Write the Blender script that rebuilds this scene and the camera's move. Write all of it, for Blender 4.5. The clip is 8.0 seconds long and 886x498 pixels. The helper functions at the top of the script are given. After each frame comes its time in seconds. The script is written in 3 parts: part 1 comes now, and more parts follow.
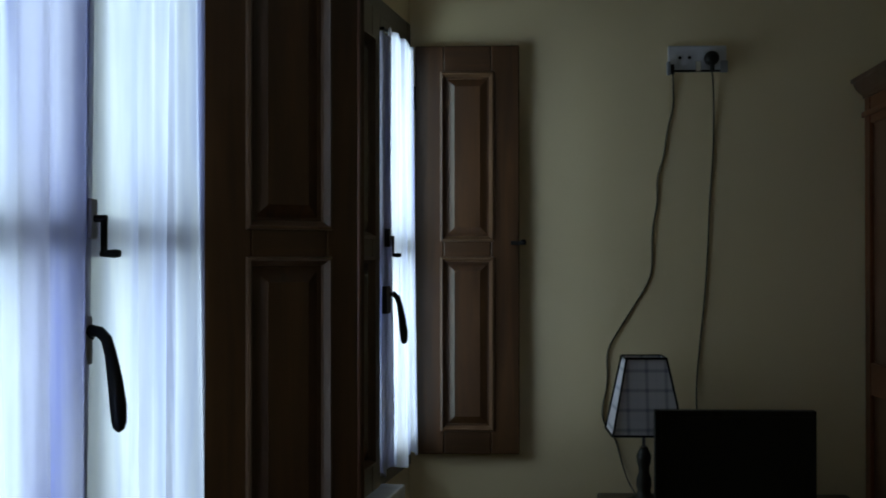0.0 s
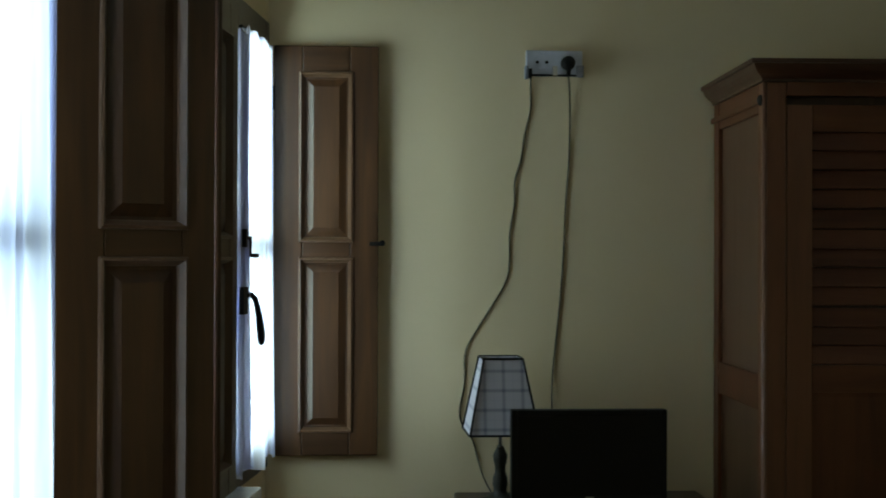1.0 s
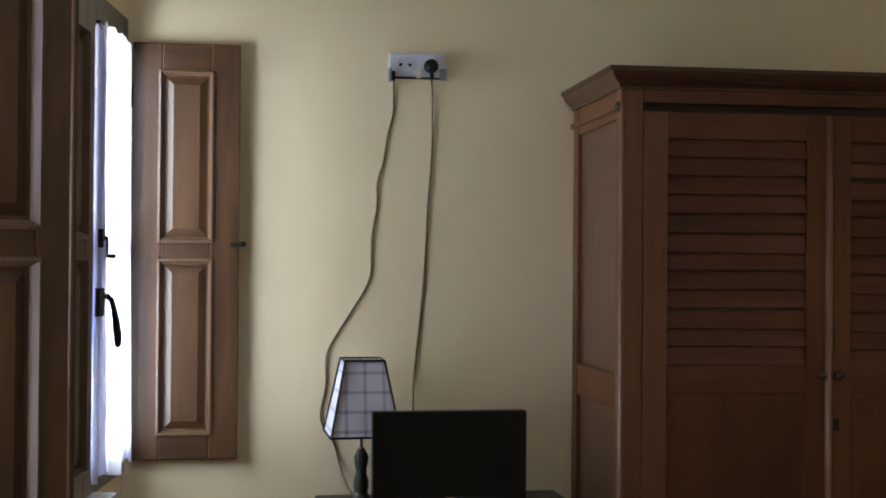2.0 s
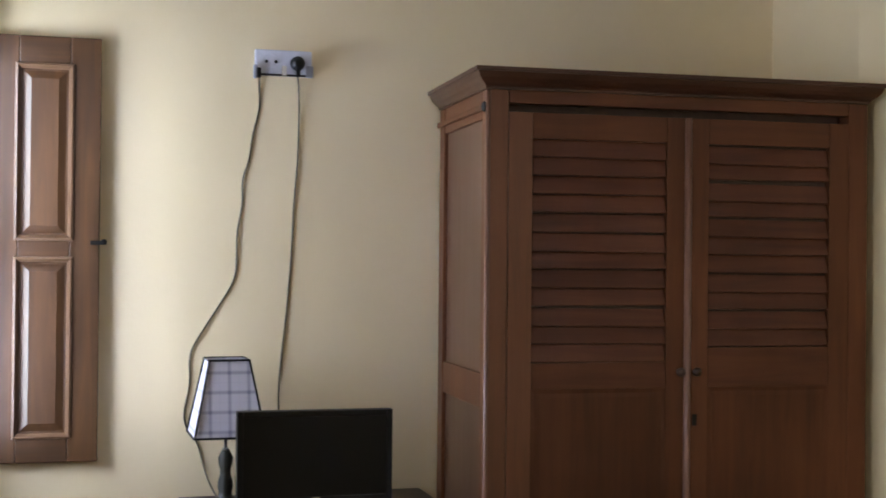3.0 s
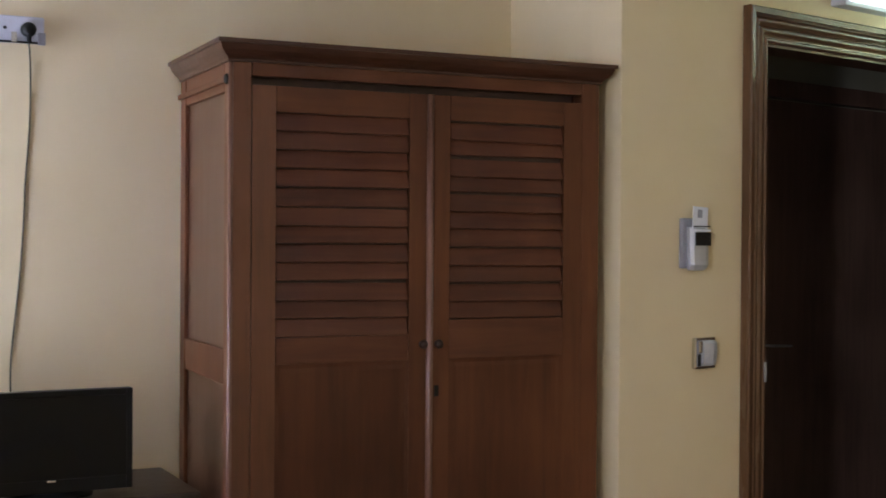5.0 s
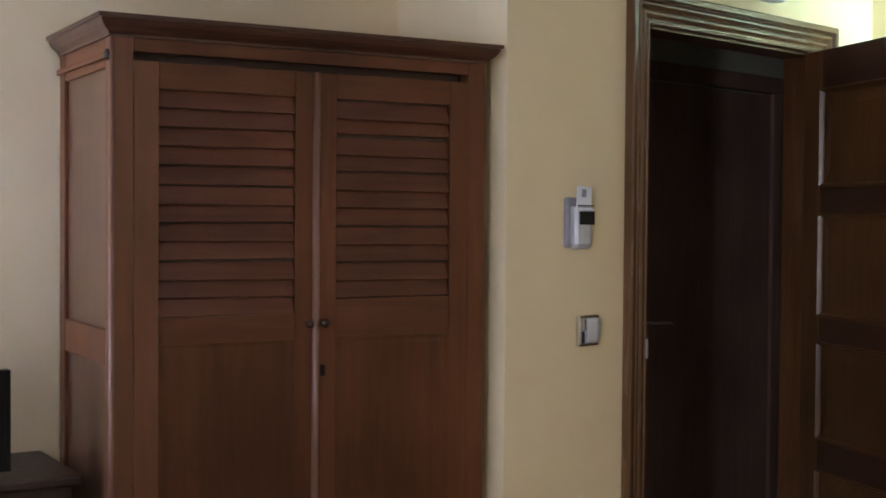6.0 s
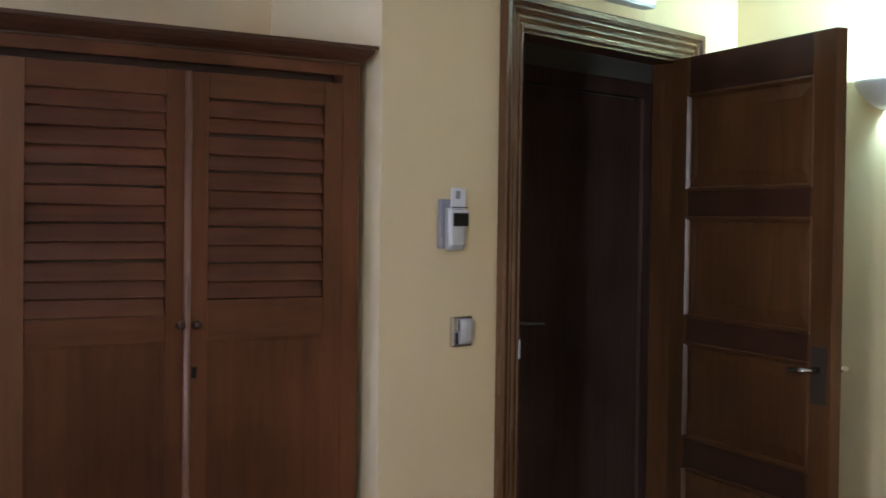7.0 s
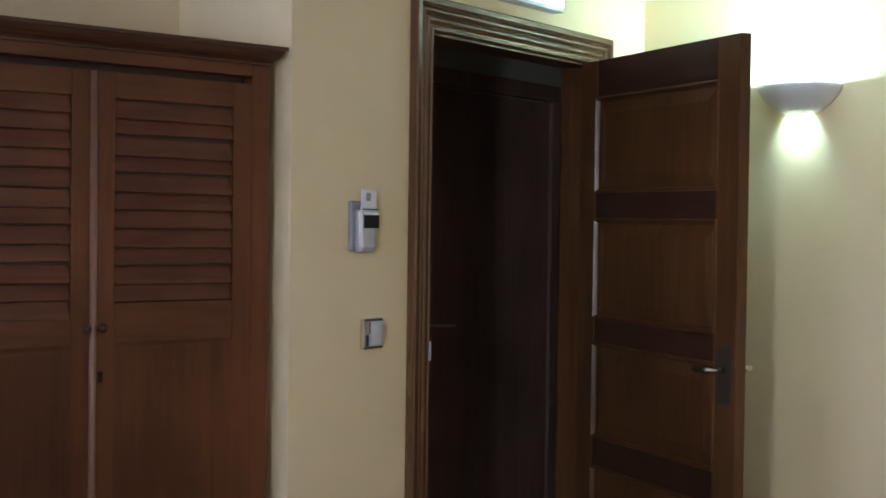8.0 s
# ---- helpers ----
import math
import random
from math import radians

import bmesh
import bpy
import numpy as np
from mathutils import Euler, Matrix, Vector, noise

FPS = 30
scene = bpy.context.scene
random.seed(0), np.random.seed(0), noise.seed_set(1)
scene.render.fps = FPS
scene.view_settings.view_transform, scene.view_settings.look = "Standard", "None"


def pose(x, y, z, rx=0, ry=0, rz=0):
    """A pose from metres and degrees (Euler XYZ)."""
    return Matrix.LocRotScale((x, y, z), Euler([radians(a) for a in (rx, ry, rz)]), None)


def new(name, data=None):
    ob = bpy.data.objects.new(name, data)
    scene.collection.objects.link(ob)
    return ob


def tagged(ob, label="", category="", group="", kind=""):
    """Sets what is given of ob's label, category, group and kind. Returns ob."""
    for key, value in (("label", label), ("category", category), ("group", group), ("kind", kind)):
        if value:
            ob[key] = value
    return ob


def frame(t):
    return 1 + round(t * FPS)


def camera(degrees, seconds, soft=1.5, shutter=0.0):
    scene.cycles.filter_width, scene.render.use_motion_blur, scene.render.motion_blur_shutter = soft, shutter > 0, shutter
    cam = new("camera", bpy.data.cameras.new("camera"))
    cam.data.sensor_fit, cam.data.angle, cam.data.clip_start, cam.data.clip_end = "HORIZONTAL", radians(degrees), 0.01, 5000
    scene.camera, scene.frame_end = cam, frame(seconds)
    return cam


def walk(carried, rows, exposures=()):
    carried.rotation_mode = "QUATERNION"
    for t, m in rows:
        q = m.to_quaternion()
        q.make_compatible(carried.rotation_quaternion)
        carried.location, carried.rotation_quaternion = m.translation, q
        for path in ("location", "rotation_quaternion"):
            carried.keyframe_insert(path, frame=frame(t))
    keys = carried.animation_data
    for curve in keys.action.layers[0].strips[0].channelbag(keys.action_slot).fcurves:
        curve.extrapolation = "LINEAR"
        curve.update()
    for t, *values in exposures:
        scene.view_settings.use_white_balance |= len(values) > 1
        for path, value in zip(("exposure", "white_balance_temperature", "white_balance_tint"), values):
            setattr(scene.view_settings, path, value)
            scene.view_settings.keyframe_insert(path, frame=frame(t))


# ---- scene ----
# ---- camera: it turns where it stands, 1.47 m above the floor ----
EYE = 1.47
cam = camera(37.65, 8.0, soft=1.6, shutter=0.3)
ROWS = [
    (0.0, 2.58, 0.35, -0.04), (0.5, -0.26, 0.40, 0.06), (1.0, -3.64, 0.40, 0.21), (1.5, -6.77, 0.43, 0.36),
    (3.0, -15.59, 0.51, 0.56), (3.5, -18.50, 0.27, 0.49), (4.0, -20.86, 0.10, 0.38), (4.5, -23.93, -0.06, 0.41),
    (6.0, -31.85, -1.41, 0.45), (6.5, -34.44, -1.33, 0.63), (7.0, -37.39, -1.30, 0.74), (7.5, -39.44, -1.23, 0.72),
    (8.0, -41.33, -1.16, 0.76),
]
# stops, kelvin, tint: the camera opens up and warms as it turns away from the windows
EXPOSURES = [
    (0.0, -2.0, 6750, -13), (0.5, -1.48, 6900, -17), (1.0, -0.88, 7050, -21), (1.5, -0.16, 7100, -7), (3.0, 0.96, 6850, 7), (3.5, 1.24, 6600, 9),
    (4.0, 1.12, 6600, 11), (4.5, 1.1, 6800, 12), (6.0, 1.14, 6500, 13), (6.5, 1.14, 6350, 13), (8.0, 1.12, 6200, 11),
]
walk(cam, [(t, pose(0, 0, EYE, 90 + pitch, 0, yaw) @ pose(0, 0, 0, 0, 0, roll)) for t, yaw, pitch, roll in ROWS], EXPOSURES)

# ---- plan ----
# window wall: its own frame, u along the wall away from the camera, n into the room
WIN_AZ = 7.72
WALL_W = Matrix.Translation((-0.237, 3.286, 0)) @ pose(0, 0, 0, 0, 0, 90 - WIN_AZ)  # local x = u, local y = -n
# door wall: local x along the wall to the far corner, local y away from the room
DOOR_TURN = 11.9
WALL_D = Matrix.Translation((2.508, 2.921, 0)) @ pose(0, 0, 0, 0, 0, DOOR_TURN)
SOCKET_Y = 3.30
CEIL = 2.315

# ---- light ----
world = bpy.data.worlds.new("world")
scene.world = world
world.use_nodes = True
sky = world.node_tree.nodes.new("ShaderNodeTexSky")
sky.sky_type, sky.sun_disc, sky.sun_elevation, sky.sun_rotation = "NISHITA", False, radians(50), radians(100)
world.node_tree.links.new(sky.outputs[0], world.node_tree.nodes["Background"].inputs[0])
world.node_tree.nodes["Background"].inputs[1].default_value = 0.12


def lamp(name, kind, m, energy, color, **values):
    data = bpy.data.lights.new(name, kind)
    data.energy, data.color = energy, color
    if kind == "AREA":
        data.shape, data.size, data.size_y = "RECTANGLE", values["size"], values["size_y"]
    elif kind == "POINT":
        data.shadow_soft_size = values["radius"]
    ob = new(name, data)
    ob.matrix_world = m
    return ob


# sky light standing in the four window openings, just outside the panes
# the third opening is unseen, where shadows point; the fourth is added for brightness
WINDOWS_U = (-1.870, -0.390, -3.35, -4.83)
for u, watts, tone in zip(WINDOWS_U, (42, 62, 80, 14), ((0.66, 0.78, 1.0), (0.69, 0.81, 1.0), (0.88, 0.92, 1.0), (0.88, 0.92, 1.0))):
    # a lamp shines along its -z: turned so that it faces into the room
    lamp("sky_light", "AREA", WALL_W @ Matrix.Translation((u, 0.30, 1.50)) @ pose(0, 0, 0, -90, 0, 0), watts, tone, size=0.7, size_y=1.1)


# ---- materials ----
def material(name):
    mat = bpy.data.materials.new(name)
    mat.use_nodes = True
    nodes = mat.node_tree.nodes
    return mat, mat.node_tree, nodes["Principled BSDF"]


def node(tree, kind, **values):
    n = tree.nodes.new(kind)
    for key, value in values.items():
        n.inputs[key].default_value = value
    return n


def ramp(tree, fac, stops):
    n = tree.nodes.new("ShaderNodeValToRGB")
    while len(n.color_ramp.elements) < len(stops):
        n.color_ramp.elements.new(0.5)
    for e, (p, c) in zip(n.color_ramp.elements, stops):
        e.position, e.color = p, (*c, 1)
    tree.links.new(fac, n.inputs[0])
    return n.outputs[0]


def bump(tree, bsdf, height, strength, distance):
    b = node(tree, "ShaderNodeBump", Strength=strength, Distance=distance)
    tree.links.new(height, b.inputs["Height"])
    tree.links.new(b.outputs[0], bsdf.inputs["Normal"])


def coords(tree, scale):
    c = tree.nodes.new("ShaderNodeTexCoord")
    m = tree.nodes.new("ShaderNodeMapping")
    m.inputs["Scale"].default_value = scale
    tree.links.new(c.outputs["Object"], m.inputs["Vector"])
    return m.outputs[0]


def wood(name, dark, mid, light, rough=0.42, scale=1.0, flat=False, vary=0.15, blotch=0.70, relief=0.25):
    """Stained wood with upright grain, or with grain along x where flat."""
    mat, tree, bsdf = material(name)
    v = coords(tree, (2.2 * scale, 34 * scale, 34 * scale) if flat else (34 * scale, 34 * scale, 2.2 * scale))
    info = tree.nodes.new("ShaderNodeObjectInfo")
    shift = tree.nodes.new("ShaderNodeVectorMath")
    shift.operation = "ADD"
    spread = node(tree, "ShaderNodeMath")
    spread.operation = "MULTIPLY"
    spread.inputs[1].default_value = 13.0
    tree.links.new(info.outputs["Random"], spread.inputs[0])
    tree.links.new(v, shift.inputs[0])
    tree.links.new(spread.outputs[0], shift.inputs[1])
    n1 = node(tree, "ShaderNodeTexNoise", Scale=1.0, Detail=6.0, Roughness=0.6, Distortion=0.6)
    tree.links.new(shift.outputs[0], n1.inputs["Vector"])
    c1 = ramp(tree, n1.outputs[0], [(0.22, dark), (0.5, mid), (0.80, light)])
    n2 = node(tree, "ShaderNodeTexNoise", Scale=3.6, Detail=4.0)
    v2 = coords(tree, (1, 1, 0.5))
    tree.links.new(v2, n2.inputs["Vector"])
    mix = tree.nodes.new("ShaderNodeMix")
    mix.data_type, mix.blend_type = "RGBA", "MULTIPLY"
    mix.inputs[0].default_value = blotch
    tree.links.new(c1, mix.inputs[6])
    tree.links.new(ramp(tree, n2.outputs[0], [(0.3, (0.42, 0.38, 0.36)), (0.62, (1, 1, 1))]), mix.inputs[7])
    tone = tree.nodes.new("ShaderNodeMapRange")
    tone.inputs[3].default_value, tone.inputs[4].default_value = 1 - 1.2 * vary, 1 + 0.8 * vary
    bsdf.inputs["Coat Weight"].default_value, bsdf.inputs["Coat Roughness"].default_value = 0.15, 0.28
    tree.links.new(info.outputs["Random"], tone.inputs[0])
    hsv = tree.nodes.new("ShaderNodeHueSaturation")
    tree.links.new(tone.outputs[0], hsv.inputs["Value"])
    tree.links.new(mix.outputs[2], hsv.inputs["Color"])
    tree.links.new(hsv.outputs[0], bsdf.inputs["Base Color"])
    r = tree.nodes.new("ShaderNodeMapRange")
    r.inputs[3].default_value, r.inputs[4].default_value = rough - 0.08, rough + 0.12
    tree.links.new(n1.outputs[0], r.inputs[0])
    tree.links.new(r.outputs[0], bsdf.inputs["Roughness"])
    bump(tree, bsdf, n1.outputs[0], relief, 0.002)
    return mat


def plaster(name, color, stain):
    mat, tree, bsdf = material(name)
    v = coords(tree, (1, 1, 1))
    n1 = node(tree, "ShaderNodeTexNoise", Scale=1.6, Detail=5.0, Roughness=0.55)
    n2 = node(tree, "ShaderNodeTexNoise", Scale=70.0, Detail=4.0, Roughness=0.6)
    for n in (n1, n2):
        tree.links.new(v, n.inputs["Vector"])
    tree.links.new(ramp(tree, n1.outputs[0], [(0.3, stain), (0.7, color)]), bsdf.inputs["Base Color"])
    bsdf.inputs["Roughness"].default_value = 0.75
    bump(tree, bsdf, n2.outputs[0], 0.15, 0.003)
    return mat


def plain(name, color, rough=0.5, metal=0.0, spots=0.12, scale=60.0):
    mat, tree, bsdf = material(name)
    n1 = node(tree, "ShaderNodeTexNoise", Scale=scale, Detail=4.0)
    tree.links.new(coords(tree, (1, 1, 1)), n1.inputs["Vector"])
    low = tuple(c * (1 - spots) for c in color)
    tree.links.new(ramp(tree, n1.outputs[0], [(0.35, low), (0.65, color)]), bsdf.inputs["Base Color"])
    r = tree.nodes.new("ShaderNodeMapRange")
    r.inputs[3].default_value, r.inputs[4].default_value = max(rough - 0.06, 0.02), rough + 0.1
    tree.links.new(n1.outputs[0], r.inputs[0])
    tree.links.new(r.outputs[0], bsdf.inputs["Roughness"])
    bsdf.inputs["Metallic"].default_value = metal
    return mat


WALL = plaster("cream_plaster", (0.78, 0.640, 0.400), (0.73, 0.592, 0.360))
WHITE = plaster("white_ceiling_paint", (0.80, 0.79, 0.75), (0.74, 0.73, 0.69))
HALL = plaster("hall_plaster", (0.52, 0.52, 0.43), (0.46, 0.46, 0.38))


def wood_pair(name, dark, mid, light, rough, vary=0.15, blotch=0.70):
    return tuple(wood(name + end, dark, mid, light, rough, flat=bool(end), vary=vary, blotch=blotch) for end in ("", "_cross"))


SHUTTER_WOOD, SHUTTER_CROSS = wood_pair("shutter_wood", (0.034, 0.0135, 0.0040), (0.070, 0.0285, 0.0082), (0.112, 0.048, 0.0145), 0.40, 0.08)
WARDROBE_WOOD, WARDROBE_CROSS = wood_pair("wardrobe_wood", (0.084, 0.0280, 0.0103), (0.126, 0.0412, 0.0150), (0.162, 0.056, 0.0208), 0.40, 0.06, 0.70)
# left post and left stile paler: the window side's brightness put into the colour
LIT_LEFT_WOOD = wood("lit_left_wood", (0.110, 0.0380, 0.0150), (0.170, 0.0600, 0.0230), (0.215, 0.079, 0.031), 0.40, vary=0.05)
# cornice darker than the body: its downward face's shade put into the colour
SHADED_CORNICE_WOOD = wood("shaded_cornice_wood", (0.044, 0.0160, 0.0075), (0.072, 0.0265, 0.0118), (0.100, 0.038, 0.0175), 0.36, flat=True, vary=0.02)
# greyer than the front: the reflected wall is partly put into this colour
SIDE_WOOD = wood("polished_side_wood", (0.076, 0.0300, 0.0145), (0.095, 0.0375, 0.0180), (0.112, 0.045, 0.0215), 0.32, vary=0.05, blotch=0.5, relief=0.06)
SIDE_WOOD.node_tree.nodes["Principled BSDF"].inputs["Coat Weight"].default_value = 0.35
PANEL_WOOD = wood("wardrobe_panel_wood", (0.070, 0.0225, 0.0084), (0.108, 0.0345, 0.0124), (0.138, 0.0470, 0.0172), 0.42, vary=0.08, blotch=0.85)
# wardrobe wood greyed for slats and middle rails: satin sheen put into the colour
GREYED_WOOD = wood("greyed_wood", (0.070, 0.0235, 0.0108), (0.110, 0.0370, 0.0164), (0.142, 0.050, 0.0225), 0.38, flat=True, vary=0.10, blotch=0.6)
for satin in (WARDROBE_WOOD, WARDROBE_CROSS, GREYED_WOOD, PANEL_WOOD):
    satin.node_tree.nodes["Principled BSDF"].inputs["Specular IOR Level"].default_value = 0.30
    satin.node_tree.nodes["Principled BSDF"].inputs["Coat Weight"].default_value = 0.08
DOOR_WOOD = wood("door_wood", (0.058, 0.0220, 0.0078), (0.099, 0.0405, 0.0138), (0.142, 0.062, 0.023), 0.30, vary=0.06)
DOOR_WOOD.node_tree.nodes["Principled BSDF"].inputs["Specular IOR Level"].default_value = 0.35
DOOR_RAIL = wood("door_rail_wood", (0.030, 0.010, 0.006), (0.055, 0.020, 0.011), (0.080, 0.033, 0.018), 0.34, flat=True)
# paler than a dark door: the hall's missing light put into the colour
HALL_WOOD = wood("hall_door_wood", (0.21, 0.12, 0.095), (0.30, 0.175, 0.140), (0.38, 0.23, 0.185), 0.4)
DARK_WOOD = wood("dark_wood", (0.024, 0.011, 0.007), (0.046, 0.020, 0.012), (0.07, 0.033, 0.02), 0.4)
# pale wood for edges that catch light: the highlight is in the colour
LIT_EDGE_WOOD = wood("lit_edge_wood", (0.17, 0.078, 0.048), (0.24, 0.118, 0.076), (0.31, 0.160, 0.11), 0.35)
# panel mouldings paler than the shutter: window highlights put into the colour
LIT_BEAD = wood("lit_bead_wood", (0.075, 0.038, 0.017), (0.118, 0.061, 0.029), (0.165, 0.088, 0.045), 0.42, vary=0.05)
CASING_WOOD, CASING_CROSS = wood_pair("casing_wood", (0.085, 0.040, 0.018), (0.125, 0.060, 0.027), (0.165, 0.083, 0.039), 0.24, 0.05, 0.45)
FLOOR_WOOD = wood("floor_wood", (0.04, 0.020, 0.011), (0.07, 0.036, 0.019), (0.10, 0.055, 0.03), 0.4)
IRON = plain("black_iron", (0.012, 0.011, 0.011), 0.5, 0.6)
BLACKENED = plain("blackened_wood", (0.020, 0.018, 0.012), 0.5)
BLACK_PLASTIC = plain("black_plastic", (0.006, 0.006, 0.0065), 0.45)
SCREEN = plain("dark_screen", (0.0035, 0.0035, 0.004), 0.40, spots=0.02)
for dull in (BLACK_PLASTIC, SCREEN):
    dull.node_tree.nodes["Principled BSDF"].inputs["Specular IOR Level"].default_value = 0.28
STEEL = plain("brushed_steel", (0.62, 0.60, 0.57), 0.18, 1.0, spots=0.03)
# steel of one lock plate, with its dark reflection put into the colour
DARK_STEEL = plain("dark_mirroring_steel", (0.062, 0.044, 0.032), 0.4, 0.3, spots=0.1)
SILVER = plain("silver_plastic", (0.55, 0.56, 0.58), 0.35, 0.3, spots=0.04)
WHITE_PLASTIC = plain("white_plastic", (0.62, 0.62, 0.68), 0.4, spots=0.08)
CARD_WHITE = plain("white_card", (0.78, 0.79, 0.84), 0.35, spots=0.04)
GREY_PLASTIC = plain("grey_plastic", (0.30, 0.30, 0.33), 0.45)
CORD = plain("dark_cord", (0.075, 0.058, 0.034), 0.6)
MARBLE = plain("pale_marble", (0.72, 0.70, 0.68), 0.2, spots=0.2, scale=9.0)
GLAZE = plain("pale_grey_glaze", (0.74, 0.72, 0.76), 0.35, spots=0.04)


def glass_material():
    mat, tree, bsdf = material("clear_glass")
    out = tree.nodes["Material Output"]
    mix = tree.nodes.new("ShaderNodeMixShader")
    mix.inputs[0].default_value = 0.08
    clear, gloss = tree.nodes.new("ShaderNodeBsdfTransparent"), node(tree, "ShaderNodeBsdfGlossy", Roughness=0.02)
    tree.links.new(clear.outputs[0], mix.inputs[1])
    tree.links.new(gloss.outputs[0], mix.inputs[2])
    tree.links.new(mix.outputs[0], out.inputs[0])
    return mat


def sheer_material():
    mat, tree, bsdf = material("sheer_white_cloth")
    out = tree.nodes["Material Output"]
    # upright streaks put fold shade and bluish daylight into the cloth colour
    fold_streaks = node(tree, "ShaderNodeTexNoise", Scale=14.0, Detail=4.0)
    tree.links.new(coords(tree, (1, 1, 0.12)), fold_streaks.inputs["Vector"])
    color = ramp(tree, fold_streaks.outputs[0], [(0.38, (0.60, 0.62, 0.88)), (0.60, (0.91, 0.90, 1.0))])
    glow, face, clear = (tree.nodes.new(k) for k in ("ShaderNodeBsdfTranslucent", "ShaderNodeBsdfDiffuse", "ShaderNodeBsdfTransparent"))
    tree.links.new(color, glow.inputs[0])
    tree.links.new(color, face.inputs[0])
    m1, m2 = tree.nodes.new("ShaderNodeMixShader"), tree.nodes.new("ShaderNodeMixShader")
    m1.inputs[0].default_value, m2.inputs[0].default_value = 0.35, 0.18
    tree.links.new(glow.outputs[0], m1.inputs[1])
    tree.links.new(face.outputs[0], m1.inputs[2])
    tree.links.new(m1.outputs[0], m2.inputs[1])
    tree.links.new(clear.outputs[0], m2.inputs[2])
    tree.links.new(m2.outputs[0], out.inputs[0])
    return mat


def plaid_material():
    """Pale lilac cotton with a woven check of dark threads."""
    mat, tree, bsdf = material("plaid_cotton")
    c = tree.nodes.new("ShaderNodeTexCoord")
    sep = tree.nodes.new("ShaderNodeSeparateXYZ")
    tree.links.new(c.outputs["Object"], sep.inputs[0])
    lines = []
    for axis, pitch, wide in ((0, 0.046, 0.10), (2, 0.046, 0.10), (0, 0.023, 0.06), (2, 0.023, 0.06)):
        m = tree.nodes.new("ShaderNodeMath")
        m.operation = "PINGPONG"
        m.inputs[1].default_value = pitch / 2
        tree.links.new(sep.outputs[axis], m.inputs[0])
        r = tree.nodes.new("ShaderNodeMapRange")
        r.inputs[1].default_value, r.inputs[2].default_value = pitch * wide * 0.4, pitch * wide * 1.3
        r.inputs[3].default_value, r.inputs[4].default_value = (0.55, 0.0) if pitch > 0.03 else (0.09, 0.0)
        tree.links.new(m.outputs[0], r.inputs[0])
        lines.append(r.outputs[0])
    total = lines[0]
    for x in lines[1:]:
        add = tree.nodes.new("ShaderNodeMath")
        add.operation = "ADD"
        tree.links.new(total, add.inputs[0])
        tree.links.new(x, add.inputs[1])
        total = add.outputs[0]
    tree.links.new(ramp(tree, total, [(0.0, (0.60, 0.575, 0.61)), (1.0, (0.25, 0.24, 0.31))]), bsdf.inputs["Base Color"])
    bsdf.inputs["Roughness"].default_value = 0.9
    return mat


GLASS, SHEER, PLAID = glass_material(), sheer_material(), plaid_material()


def glow_material(name, color, strength):
    mat, tree, bsdf = material(name)
    bsdf.inputs["Base Color"].default_value = (*color, 1)
    bsdf.inputs["Emission Color"].default_value = (*color, 1)
    bsdf.inputs["Emission Strength"].default_value = strength
    return mat


# ---- mesh helpers ----
def box(bm, x0, x1, y0, y1, z0, z1, bevel=0.0):
    made = bmesh.ops.create_cube(bm, size=1.0, matrix=Matrix.Translation(((x0 + x1) / 2, (y0 + y1) / 2, (z0 + z1) / 2)) @ Matrix.Diagonal((x1 - x0, y1 - y0, z1 - z0, 1)))
    if bevel:
        edges = list({e for v in made["verts"] for e in v.link_edges})
        bmesh.ops.bevel(bm, geom=edges, offset=bevel, segments=2, affect="EDGES", profile=0.6)
    return bm


def boxes(*rows, bevel=0.0):
    bm = bmesh.new()
    for row in rows:
        box(bm, *row, bevel=bevel)
    return bm


def lathe(bm, profile, m=None, steps=24):
    """A turned body from (radius, height) pairs round z."""
    m = m or Matrix()
    rings = []
    for r, h in profile:
        rings.append([bm.verts.new(m @ Vector((max(r, 1e-4) * math.cos(a), max(r, 1e-4) * math.sin(a), h))) for a in (2 * math.pi * i / steps for i in range(steps))])
    for a, b in zip(rings, rings[1:]):
        for i in range(steps):
            bm.faces.new((a[i], a[(i + 1) % steps], b[(i + 1) % steps], b[i]))
    bm.faces.new(rings[0][::-1])
    bm.faces.new(rings[-1])
    return bm


def loft(bm, loops, close=True):
    """Skins equal loops of points one after another, with both ends capped."""
    rings = [[bm.verts.new(p) for p in loop] for loop in loops]
    n = len(rings[0])
    for a, b in zip(rings, rings[1:]):
        for i in range(n):
            bm.faces.new((a[i], a[(i + 1) % n], b[(i + 1) % n], b[i]))
    if close:
        bm.faces.new(rings[0][::-1])
        bm.faces.new(rings[-1])
    return bm


def tube(bm, points, radius, steps=10):
    """A round bar along points; radius may be one number or one for each point."""
    points = [Vector(p) for p in points]
    radii = radius if isinstance(radius, (list, tuple)) else [radius] * len(points)
    loops = []
    side = None
    for i, p in enumerate(points):
        way = (points[min(i + 1, len(points) - 1)] - points[max(i - 1, 0)]).normalized()
        side = way.orthogonal().normalized() if side is None else (side - way * side.dot(way)).normalized()
        other = way.cross(side)
        loops.append([p + radii[i] * (math.cos(a) * side + math.sin(a) * other) for a in (2 * math.pi * k / steps for k in range(steps))])
    return loft(bm, loops)


def finish(name, bm, mat, smooth=False):
    bmesh.ops.recalc_face_normals(bm, faces=bm.faces)
    data = bpy.data.meshes.new(name)
    bm.to_mesh(data)
    bm.free()
    data.materials.append(mat)
    if smooth:
        data.shade_smooth()
    return data


